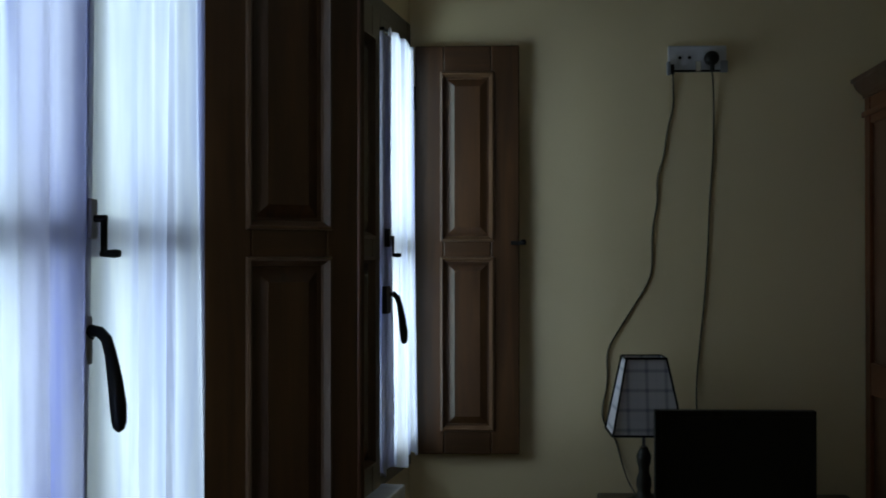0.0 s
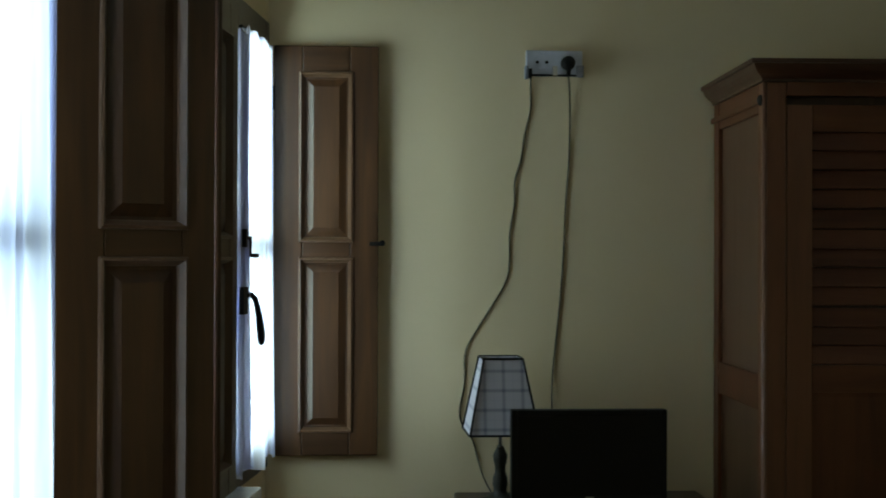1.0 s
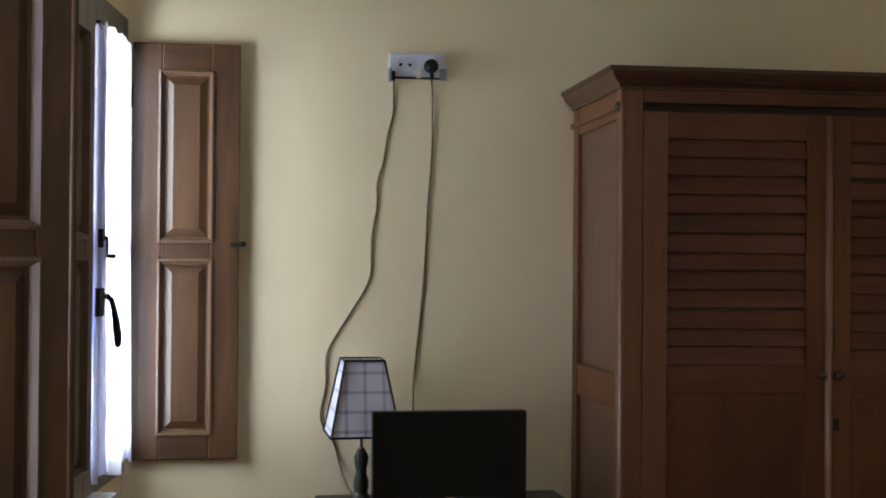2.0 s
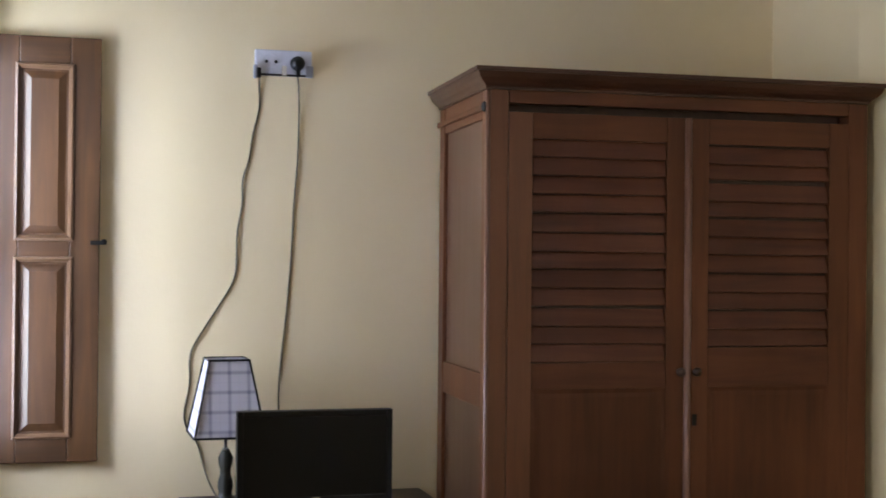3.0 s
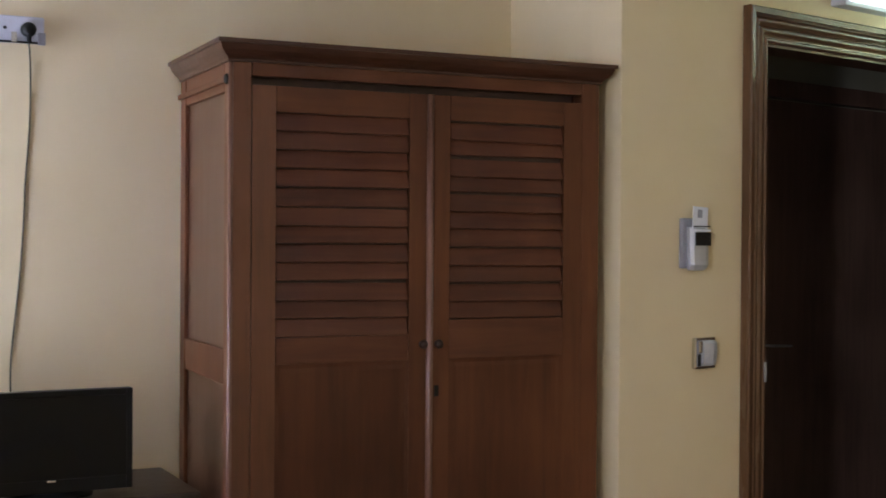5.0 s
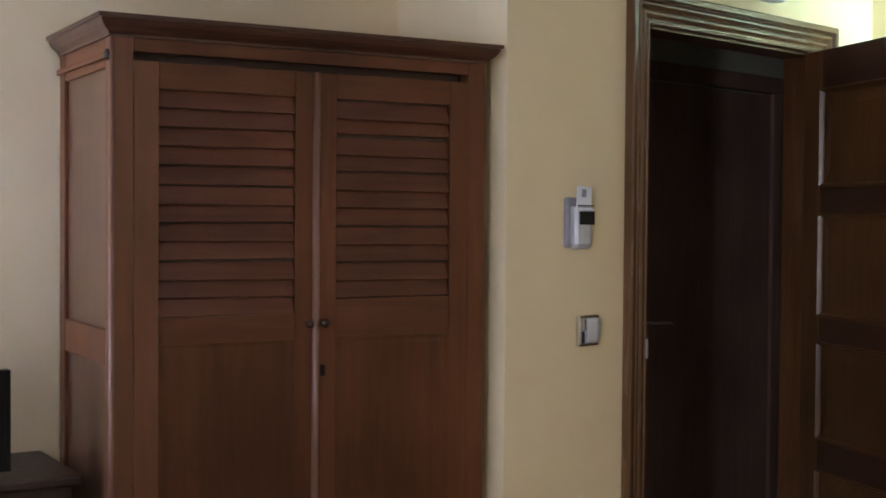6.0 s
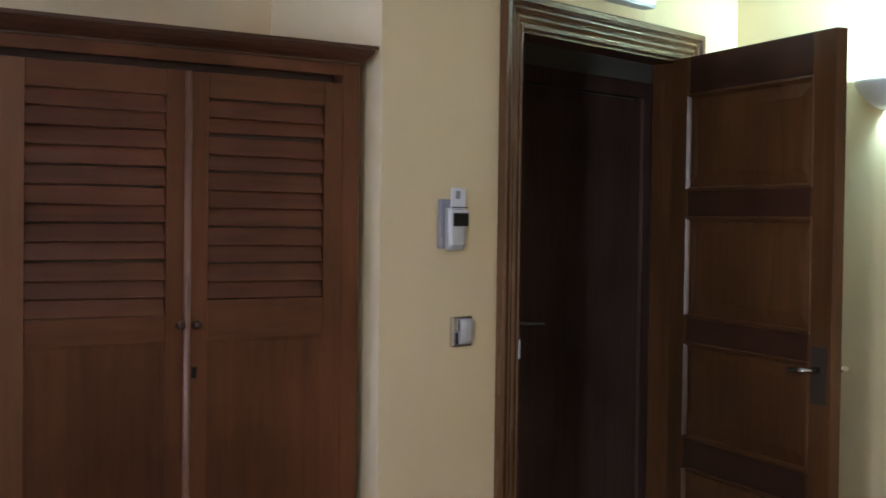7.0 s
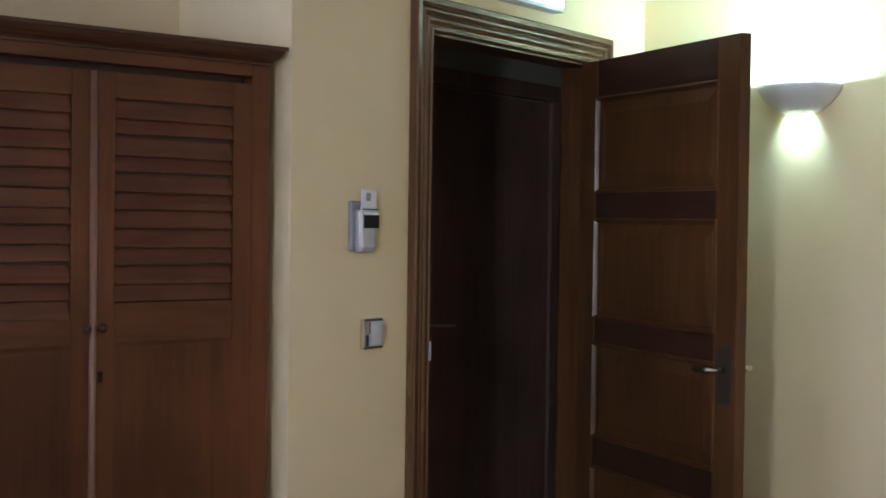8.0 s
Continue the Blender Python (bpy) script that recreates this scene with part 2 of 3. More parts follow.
def part(name, bm, mat, parent, label="", at=None, smooth=False):
    ob = new(name, finish(name, bm, mat, smooth))
    ob.parent = parent
    if at is not None:
        ob.matrix_basis = at
    return tagged(ob, label)


def thing(name, at, label, category, group="", kind=""):
    ob = new(name)
    ob.empty_display_size = 0.05
    ob.matrix_world = at
    return tagged(ob, label, category, group, kind)


def solid(name, bm, mat, at, label, category, kind="", group="", smooth=False):
    ob = new(name, finish(name, bm, mat, smooth))
    ob.matrix_world = at
    return tagged(ob, label, category, group, kind)


def wall_mesh(x0, x1, y0, y1, z0, z1, holes=()):
    """A thick wall along x with rectangular holes (xa, xb, za, zb) cut right through it."""
    xs = sorted({x0, x1, *(h[0] for h in holes), *(h[1] for h in holes)})
    zs = sorted({z0, z1, *(h[2] for h in holes), *(h[3] for h in holes)})
    bm = bmesh.new()
    grid = {}

    def vert(x, y, z):
        if (x, y, z) not in grid:
            grid[(x, y, z)] = bm.verts.new((x, y, z))
        return grid[(x, y, z)]

    def full(i, k):
        if not (0 <= i < len(xs) - 1 and 0 <= k < len(zs) - 1):
            return False
        x, z = (xs[i] + xs[i + 1]) / 2, (zs[k] + zs[k + 1]) / 2
        return not any(a < x < b and c < z < d for a, b, c, d in holes)

    for i in range(len(xs) - 1):
        for k in range(len(zs) - 1):
            if not full(i, k):
                continue
            a, b, c, d = xs[i], xs[i + 1], zs[k], zs[k + 1]
            for y in (y0, y1):
                bm.faces.new([vert(a, y, c), vert(b, y, c), vert(b, y, d), vert(a, y, d)])
            for (di, dk), (p, q) in {(-1, 0): ((a, c), (a, d)), (1, 0): ((b, c), (b, d)), (0, -1): ((a, c), (b, c)), (0, 1): ((a, d), (b, d))}.items():
                if not full(i + di, k + dk):
                    bm.faces.new([vert(p[0], y0, p[1]), vert(q[0], y0, q[1]), vert(q[0], y1, q[1]), vert(p[0], y1, p[1])])
    return bm


# ---- the room ----
W_HALF, W_LOW, W_HIGH = 0.395, 0.945, 2.06     # window openings
holes = [(u - W_HALF, u + W_HALF, W_LOW, W_HIGH) for u in WINDOWS_U]
solid("wall_west", wall_mesh(-6.2, 0.40, 0.0, 0.35, 0, CEIL, holes), WALL, WALL_W, "cream plastered wall with small window openings", "wall", "structure")
solid("wall_north", wall_mesh(-0.60, 2.2, SOCKET_Y, SOCKET_Y + 0.2, 0, CEIL), WALL, Matrix(), "cream plastered wall behind the wardrobe and chest", "wall", "structure")
# return of the recess, then the door wall
DOOR_W, DOOR_H = 0.945, 2.035
solid("wall_east", wall_mesh(-0.589, 1.327, 0.0, 0.11, 0, CEIL, [(0.0, DOOR_W, -1, DOOR_H)]), WALL, WALL_D, "cream plastered wall with the room door in it", "wall", "structure")
RETURN = Matrix.Translation((1.9315, 2.803, 0)) @ pose(0, 0, 0, 0, 0, 90 + 5.1)
solid("wall_return", boxes((0.045, 0.60, -0.115, 0.0, 0, CEIL)), WALL, RETURN, "cream plastered return wall beside the wardrobe", "wall", "structure")
solid("wall_corner", boxes((1.327, 1.50, -6.0, 0.30, 0, CEIL)), WALL, WALL_D, "cream plastered wall carrying the wall lamp", "wall", "structure")
solid("wall_south", boxes((-2.2, 5.6, -2.75, -2.55, 0, CEIL)), WALL, Matrix(), "cream plastered wall behind the camera", "wall", "structure")
solid("floor", boxes((-2.2, 6.5, -2.75, 6.5, -0.2, 0)), FLOOR_WOOD, Matrix(), "brown wooden floor", "floor", "structure")
solid("ceiling", boxes((-2.2, 6.5, -2.75, 6.5, CEIL, CEIL + 0.2)), WHITE, Matrix(), "white painted ceiling", "ceiling", "structure")
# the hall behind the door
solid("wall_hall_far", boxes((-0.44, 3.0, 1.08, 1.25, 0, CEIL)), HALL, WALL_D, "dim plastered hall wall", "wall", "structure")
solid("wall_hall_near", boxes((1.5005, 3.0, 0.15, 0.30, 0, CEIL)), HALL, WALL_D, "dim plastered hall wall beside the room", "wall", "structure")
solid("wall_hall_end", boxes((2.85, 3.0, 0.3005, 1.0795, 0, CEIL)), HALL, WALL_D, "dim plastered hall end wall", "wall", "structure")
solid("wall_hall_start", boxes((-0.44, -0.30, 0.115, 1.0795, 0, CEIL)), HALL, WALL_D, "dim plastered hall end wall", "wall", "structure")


# ---- windows, sills, shutters, curtains ----
def raised_panel(x0, x1, z0, z1, face, back, lip=0.010, slope=0.028, deep=0.012):
    """A fielded panel: recessed round its edge, sloping up to a flat field. face: y of the frame's face, back: y behind."""
    d = 1 if back > face else -1
    bm = bmesh.new()
    for y, far in ((face, False), (back, True)):
        e = d if not far else -d
        rings = []
        for inset, depth in ((0.0, deep - 0.001), (lip, deep), (slope, deep * 0.25), (slope + 0.004, deep * 0.25)):
            yy = y + e * depth
            rings.append([bm.verts.new(p) for p in ((x0 + inset, yy, z0 + inset), (x1 - inset, yy, z0 + inset), (x1 - inset, yy, z1 - inset), (x0 + inset, yy, z1 - inset))])
        for a, b in zip(rings, rings[1:]):
            for i in range(4):
                bm.faces.new((a[i], a[(i + 1) % 4], b[(i + 1) % 4], b[i]))
        bm.faces.new(rings[-1])
    return bm


def bead(x0, x1, z0, z1, y, w=0.010, out=0.006):
    """A moulded bead round a panel, standing proud of the frame's face at y by out (towards -y for a positive out)."""
    bm = bmesh.new()
    loops = []
    for inset, depth in ((-w, 0.004), (-w * 0.7, -out * 0.8), (-w * 0.3, -out), (w * 0.3, 0.004), (w * 0.5, 0.009)):
        yy = y + depth * (1 if out > 0 else -1) if depth > 0 else y + depth
        loops.append([bm.verts.new(p) for p in ((x0 + inset, yy, z0 + inset), (x1 - inset, yy, z0 + inset), (x1 - inset, yy, z1 - inset), (x0 + inset, yy, z1 - inset))])
    for a, b in zip(loops, loops[1:]):
        for i in range(4):
            bm.faces.new((a[i], a[(i + 1) % 4], b[(i + 1) % 4], b[i]))
    return bm


SH_W, SH_LOW, SH_HIGH, SH_T = 0.262, 0.974, 2.002, 0.028


def shutter(at, label, mirror=False, latch=False, lip=False):
    """One leaf: hinge at x = 0, free edge at x = SH_W (or -SH_W), thickness along y."""
    k = -1 if mirror else 1
    t = thing("shutter", at, label, "shutter", "window shutters")

    def bx(x0, x1, z0, z1):
        return boxes((min(k * x0, k * x1), max(k * x0, k * x1), -SH_T / 2, SH_T / 2, z0 - SH_LOW, z1 - SH_LOW), bevel=0.003)

    stile = 0.071
    part("stile", bx(0, stile, SH_LOW, SH_HIGH), SHUTTER_WOOD, t)
    if lip:
        # the meeting edge is rebated: a set-back lip beside the rounded arris
        part("stile", bx(SH_W - stile, SH_W - 0.018, SH_LOW, SH_HIGH), SHUTTER_WOOD, t)
        part("lip", boxes((SH_W - 0.0178, SH_W, -SH_T / 2 + 0.013, SH_T / 2, 0, SH_HIGH - SH_LOW), bevel=0.002), SHUTTER_WOOD, t)
        # bright line of the lit arris, drawn as a paler bead
        bm = bmesh.new()
        tube(bm, [(SH_W - 0.0165, -SH_T / 2 + 0.002, 0.001), (SH_W - 0.0165, -SH_T / 2 + 0.002, SH_HIGH - SH_LOW - 0.001)], 0.0036, 8)
        part("edge_bead", bm, LIT_EDGE_WOOD, t, "arris with its highlight put into a paler colour", smooth=True)
    else:
        part("stile", bx(SH_W - stile, SH_W, SH_LOW, SH_HIGH), SHUTTER_WOOD, t)
    spans = ((1.040, 1.462), (1.517, 1.928))
    for z0, z1 in ((SH_LOW, spans[0][0]), (spans[0][1], spans[1][0]), (spans[1][1], SH_HIGH)):
        part("rail", bx(stile + 0.0005, SH_W - stile - 0.0005, z0, z1), SHUTTER_CROSS, t)
    for z0, z1 in spans:
        x0, x1 = sorted((k * stile, k * (SH_W - stile)))
        part("panel", raised_panel(x0, x1, z0 - SH_LOW, z1 - SH_LOW, -SH_T / 2, SH_T / 2), SHUTTER_WOOD, t)
        part("moulding", bead(x0, x1, z0 - SH_LOW, z1 - SH_LOW, -SH_T / 2), LIT_BEAD, t, "moulding with its highlights put into a paler colour")
    for z in (1.10, 1.87):
        bm = bmesh.new()
        lathe(bm, [(0.005, -0.03), (0.006, -0.028), (0.006, 0.028), (0.005, 0.03)], Matrix.Translation((-k * 0.004, -SH_T / 2 - 0.002, z - SH_LOW)), 12)
        part("hinge", bm, IRON, t, smooth=True)
    if latch:
        bm = boxes((k * (SH_W - 0.022) if k > 0 else k * SH_W - 0.014, k * SH_W + 0.014 if k > 0 else k * (SH_W - 0.022), -SH_T / 2 - 0.012, -SH_T / 2 - 0.002, 1.505 - SH_LOW - 0.005, 1.505 - SH_LOW + 0.005), bevel=0.002)
        lathe(bm, [(0.005, 0), (0.0075, 0.006), (0.006, 0.012), (0.002, 0.014)], Matrix.Translation((k * (SH_W + 0.010), -SH_T / 2 - 0.005, 1.5)) @ Matrix.Translation((0, 0, -SH_LOW)), 12)
        part("latch", bm, IRON, t, "small dark iron latch")
    return t


def window(number, u):
    at = WALL_W @ Matrix.Translation((u, 0, 0))
    t = thing(f"window_{number}", at, "dark wooden casement window with two sashes", "window", "windows", "structure")
    f = 0.042
    h = W_HALF
    bm = bmesh.new()
    for row in ((-h, -h + f, -0.006, 0.07, W_LOW, W_HIGH), (h - f, h, -0.006, 0.07, W_LOW, W_HIGH), (-h + f, h - f, -0.006, 0.07, W_HIGH - f, W_HIGH), (-h + f, h - f, -0.006, 0.07, W_LOW, W_LOW + f)):
        box(bm, *row, bevel=0.003)
    part("window_frame", bm, DARK_WOOD, t)
    # added lining: keeps the cream reveals from throwing yellow light on the curtains
    bm = bmesh.new()
    for row in ((-h + 0.0005, -h + 0.008, 0.0705, 0.345, W_LOW + 0.0005, W_HIGH - 0.0005), (h - 0.008, h - 0.0005, 0.0705, 0.345, W_LOW + 0.0005, W_HIGH - 0.0005), (-h + 0.0085, h - 0.0085, 0.0705, 0.345, W_HIGH - 0.008, W_HIGH - 0.0005), (-h + 0.0085, h - 0.0085, 0.0705, 0.345, W_LOW + 0.0005, W_LOW + 0.008)):
        box(bm, *row)
    part("reveal_lining", bm, WHITE, t, "added white lining of the reveal outside the panes")
    inner = h - f - 0.002
    for side in (-1, 1):
        x0, x1 = (-inner, -0.0015) if side < 0 else (0.0015, inner)
        z0, z1 = W_LOW + f + 0.002, W_HIGH - f - 0.002
        bm = bmesh.new()
        s, ya, yb = 0.036, -0.010, 0.034
        # the first leaf to open carries the broad meeting stile that covers the joint
        r = (0.034 if number == 1 else 0.078) if side < 0 else s
        for row in ((x0, x0 + s, ya, yb, z0, z1), (x1 - r, x1, ya, yb, z0, z1), (x0 + s, x1 - r, ya, yb, z0, z0 + s + 0.01), (x0 + s, x1 - r, ya, yb, z1 - s, z1), (x0 + s, x1 - r, ya + 0.004, yb, 1.470, 1.518)):
            box(bm, *row, bevel=0.002)
        sash = part("sash", bm, DARK_WOOD, t)
        for za, zb in ((z0 + s + 0.01, 1.475), (1.515, z1 - s)):
            pane = part("pane", boxes((x0 + s - 0.004, x1 - r + 0.004, 0.018, 0.022, za - 0.004, zb + 0.004)), GLASS, sash)
            pane.visible_shadow = False
    # espagnolette: back plate, crank and lever
    part("bolt_plate", boxes((-0.008, 0.008, -0.036, -0.0105, 1.490, 1.535), bevel=0.002), IRON if number == 2 else WHITE_PLASTIC, t)
    bm = bmesh.new()
    tube(bm, [(0, -0.020, 1.513), (0, -0.050, 1.513)], 0.0042)
    tube(bm, [(0, -0.047, 1.516), (0, -0.047, 1.472)], 0.0040)
    tube(bm, [(0, -0.043, 1.474), (0, -0.060, 1.474), (0, -0.066, 1.474)], [0.0035, 0.005, 0.004])
    if number == 2:
        box(bm, -0.050, -0.038, -0.050, -0.0105, 1.492, 1.532, bevel=0.002)
        tube(bm, [(-0.044, -0.047, 1.513), (0, -0.047, 1.513)], 0.0042)
    part("crank", bm, IRON, t, "black iron bolt crank")
    if number == 2:
        # here the plate stands clear of the cloth, on the broad stile
        part("handle_plate", boxes((-0.075, -0.030, -0.050, -0.0105, 1.346, 1.406), bevel=0.002), IRON, t)
        bm = bmesh.new()
        tube(bm, [(-0.040, -0.046, 1.387), (0.002, -0.044, 1.388)], 0.0065)
    else:
        part("handle_plate", boxes((-0.009, 0.009, -0.030, -0.0105, 1.350, 1.404), bevel=0.002), WHITE_PLASTIC, t)
        bm = bmesh.new()
    o = 0.008 if number == 2 else 0.0
    tube(bm, [(0, -0.030, 1.386), (0, -0.034 - o, 1.388), (0, -0.042 - o, 1.387), (0, -0.050 - o, 1.379), (0, -0.055 - o, 1.362), (0, -0.060 - o, 1.335), (0, -0.064 - o, 1.305), (0, -0.065 - o, 1.287), (0, -0.0645 - o, 1.280), (0, -0.064 - o, 1.276)],
         [0.009, 0.007, 0.0065, 0.0065, 0.0068, 0.0085, 0.0095, 0.0085, 0.0065, 0.002], 14)
    part("handle", bm, IRON, t, "black iron lever handle", smooth=True)
    return t


def curtain(at, x0, x1, low, seed, flare=0.0, top=1.985, fold=0.0224, layers=1):
    """A gathered sheer panel on a rod: fine pleats at the top that open out downwards."""
    rnd = random.Random(seed)
    bm = bmesh.new()
    nx, nz, hem = 90, 26, 7
    phases = [(rnd.uniform(0, 6.3), rnd.uniform(0.6, 1.0)) for _ in range(4)]
    crease_s = (rnd.uniform(0.25, 0.40), rnd.uniform(0.62, 0.80))
    rows = []
    for k in range(nz + 1):
        v = k / nz
        z = top + (low - top) * v
        row = []
        for i in range(-hem, nx + hem * layers + 1):
            # past either end the cloth is turned back on itself as a hem, at the second end fold wide and layers deep
            s = min(max(i / nx, 0.0), 1.0)
            over = max(-i, i - nx, 0)
            back = abs((over / hem + 1) % 2 - 1)  # 0 at the edge, 1 at the far side of the fold
            x = x0 + (x1 - x0) * s + flare * v * (s - 0.5) + (0.0224 if i < 0 else -fold * (1.08 - 0.2 * v)) * back
            wave = (0.0095 * math.sin(16 * s + phases[0][0] + 1.6 * v + 1.3 * math.sin(5 * s + phases[1][0])) * (0.5 + 0.5 * v)
                    + 0.0042 * math.sin(43 * s + phases[1][0] + 1.1 * math.sin(9 * s + 2 * v)) + 0.0018 * (1 - v) ** 2 * math.sin(95 * s + phases[2][0]))
            drop = 0.010 * v * math.sin(11 * s + phases[3][0])
            sway = 0.005 * v * math.sin(7 * v + phases[2][0]) * (s - 0.3)
            crease = -0.017 * math.exp(-((s - crease_s[0] - 0.10 * v) / 0.020) ** 2) - 0.014 * math.exp(-((s - crease_s[1] + 0.07 * v) / 0.016) ** 2)
            row.append(bm.verts.new((x + sway + 0.003 * math.sin(30 * s + 2 * v), -0.034 + 0.9 * wave + crease * v + 0.0035 * math.ceil(over / hem), z + drop)))
        rows.append(row)
    for a, b in zip(rows, rows[1:]):
        for i in range(nx + hem + hem * layers):
            bm.faces.new((a[i], a[i + 1], b[i + 1], b[i]))
    t = thing("curtain", at, "sheer white gathered curtain hanging on the window sash", "curtain", "sheer window curtains")
    part("cloth", bm, SHEER, t, smooth=True)
    bm = bmesh.new()
    tube(bm, [(x0 - 0.01, -0.026, top - 0.004), (x1 + 0.01, -0.026, top - 0.004)], 0.004)
    for x in (x0 - 0.008, x1 + 0.008):
        tube(bm, [(x, -0.026, top - 0.004), (x, -0.0105, top - 0.004)], 0.003)
    part("rod", bm, IRON, t)
    return t


for number, u in enumerate(WINDOWS_U, 1):
    window(number, u)
    at = WALL_W @ Matrix.Translation((u, 0, 0))
    # the unseen windows only let in light and get no curtains
    if number > 2:
        continue
    low = 0.998
    if number == 1:
        curtain(at, -0.345, -0.008, low, 4, fold=0.165, layers=2)
        curtain(at, -0.017, 0.335, low + 0.006, 14, 0.025)
    else:
        # drawn aside on the half that the closed shutter covers
        curtain(at, -0.086, 0.006, low, 5, 0.0, 1.963)
        curtain(at, 0.003, 0.290, low - 0.010, 15, 0.05)


def hinge_at(u, angle, n=0.024):
    """A place on the window wall and the direction of the leaf, in degrees from the world's x."""
    p = WALL_W @ Vector((u, -n, 0))
    return Matrix.Translation((p.x, p.y, SH_LOW)) @ pose(0, 0, 0, 0, 0, angle)


shutter(hinge_at(-1.516, 36), "brown panelled wooden shutter, swung wide open in shade", lip=True)
shutter(hinge_at(0.001, -0.6, 0.020), "brown panelled wooden shutter, open beside the curtained window", latch=True)
shutter(hinge_at(-0.745, 90 - WIN_AZ, 0.026), "brown panelled wooden shutter, closed over half of the window")
shutter(hinge_at(-2.245, 270 - WIN_AZ + 12), "brown panelled wooden shutter, folded back to the wall")
solid("wall_ledge", boxes((-1.15, -0.315, -0.060, -0.0005, 0.915, 0.951), bevel=0.005), MARBLE, WALL_W, "pale marble ledge along the wall under the window", "ledge", "structure")

# ---- wardrobe ----
WR_TOP, WR_W, WR_D = 1.911, 0.971, 0.462
WR = Matrix.Translation((0.890, 2.826, 0)) @ pose(0, 0, 0, 0, 0, -2)


def wardrobe():
    t = thing("wardrobe", WR, "reddish brown wooden wardrobe with two louvred doors", "wardrobe")
    w, d = WR_W, WR_D
    post = 0.052
    body_top = WR_TOP - 0.047
    for x0 in (0, w - post):
        part("post", boxes((x0, x0 + post, 0, 0.045, 0, body_top), bevel=0.004), LIT_LEFT_WOOD if x0 == 0 else WARDROBE_WOOD, t)
    for x0 in (0, w - 0.03):
        part("back_post", boxes((x0, x0 + 0.03, d - 0.05, d, 0, body_top), bevel=0.003), WARDROBE_WOOD, t)
        for z0, z1 in ((0.06, 0.14), (1.13, 1.21), (body_top - 0.066, body_top)):
            part("side_rail", boxes((x0 + 0.001, x0 + 0.029, 0.0455, d - 0.0505, z0, z1), bevel=0.003), WARDROBE_WOOD, t)
        for z0, z1 in ((0.14, 1.13), (1.21, body_top - 0.066)):
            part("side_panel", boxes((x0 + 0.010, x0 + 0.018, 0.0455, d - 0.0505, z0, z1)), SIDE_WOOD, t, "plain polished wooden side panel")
    part("frieze", boxes((post + 0.0005, w - post - 0.0005, 0.0, 0.03, body_top - 0.031, body_top), bevel=0.002), WARDROBE_CROSS, t)
    # dark strip behind the slot over the doors stands for its shade
    part("door_stop", boxes((post + 0.0005, w - post - 0.0005, 0.050, 0.062, body_top - 0.110, body_top - 0.001)), DARK_WOOD, t)
    part("plinth", boxes((post + 0.0005, w - post - 0.0005, 0.004, 0.03, 0.0, 0.10), bevel=0.002), WARDROBE_WOOD, t)
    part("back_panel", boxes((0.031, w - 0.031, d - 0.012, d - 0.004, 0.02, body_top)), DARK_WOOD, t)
    part("floor_board", boxes((0.031, w - 0.031, 0.046, d - 0.0125, 0.06, 0.08)), DARK_WOOD, t)
    # cornice: moulded profile swept round three sides, top board behind it
    bm = bmesh.new()
    profile = [(0.0, 0.0), (0.004, 0.0), (0.004, 0.005), (0.008, 0.010), (0.016, 0.016), (0.023, 0.024), (0.027, 0.033), (0.028, 0.037), (0.034, 0.038), (0.034, 0.047), (0.0, 0.047)]
    loops = []
    for o, h in profile:
        loops.append([bm.verts.new(p) for p in ((-o, d, body_top + h), (-o, -o, body_top + h), (w + o, -o, body_top + h), (w + o, d, body_top + h))])
    for a, b in zip(loops, loops[1:]):
        for i in range(3):
            bm.faces.new((a[i], a[i + 1], b[i + 1], b[i]))
    bm.faces.new(loops[-1])
    bm.faces.new(loops[0])
    bm.faces.new([l[0] for l in loops[:-1]] + [loops[-1][0]])
    bm.faces.new([l[3] for l in loops[::-1]])
    part("cornice", bm, SHADED_CORNICE_WOOD, t, "moulded cornice along the top")
    # a bead under the cornice, at the side and front
    part("side_bead", boxes((-0.009, -0.0005, 0.012, d, body_top - 0.048, body_top - 0.034), bevel=0.004), WARDROBE_WOOD, t)
    # shadowed end of the side bead, its shade put into dark wood
    bm = bmesh.new()
    lathe(bm, [(0.011, 0), (0.013, 0.003), (0.009, 0.008), (0.002, 0.010)], Matrix.Translation((-0.0005, 0.014, body_top - 0.040)) @ pose(0, 0, 0, 0, -90, 0), 14)
    part("bead_end", bm, BLACKENED, t, "dark round end of the side bead", smooth=True)
    # doors
    x_mid = w * 0.5105
    spans = ((post + 0.0007, x_mid - 0.0015, 0.057, 0.052), (x_mid + 0.0015, w - post - 0.0007, 0.052, 0.052))
    z0, z1 = 0.103, body_top - 0.051
    mid0, top_rail = 1.175, 0.060
    for k, (xa, xb, sa, sb) in enumerate(spans):
        n, mid1 = ((12, 1.236), (11, 1.270))[k]  # the second door has one slat less
        door = part("door", boxes((xa, xa + sa, 0.0, 0.024, z0, z1), bevel=0.0012), LIT_LEFT_WOOD if k == 0 else WARDROBE_WOOD, t, "louvred wardrobe door, closed")
        part("stile", boxes((xb - sb, xb, 0.0, 0.024, z0, z1), bevel=0.0012), WARDROBE_WOOD, door)
        for za, zb in ((z0, z0 + 0.09), (mid0, mid1), (z1 - top_rail, z1)):
            part("rail", boxes((xa + sa + 0.0005, xb - sb - 0.0005, 0.0004, 0.0236, za, zb), bevel=0.001), GREYED_WOOD if za == mid0 else WARDROBE_CROSS, door)
        # shade in the gaps between slats, put into a dark sheet behind them
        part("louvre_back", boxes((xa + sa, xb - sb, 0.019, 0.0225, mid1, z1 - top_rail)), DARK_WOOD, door)
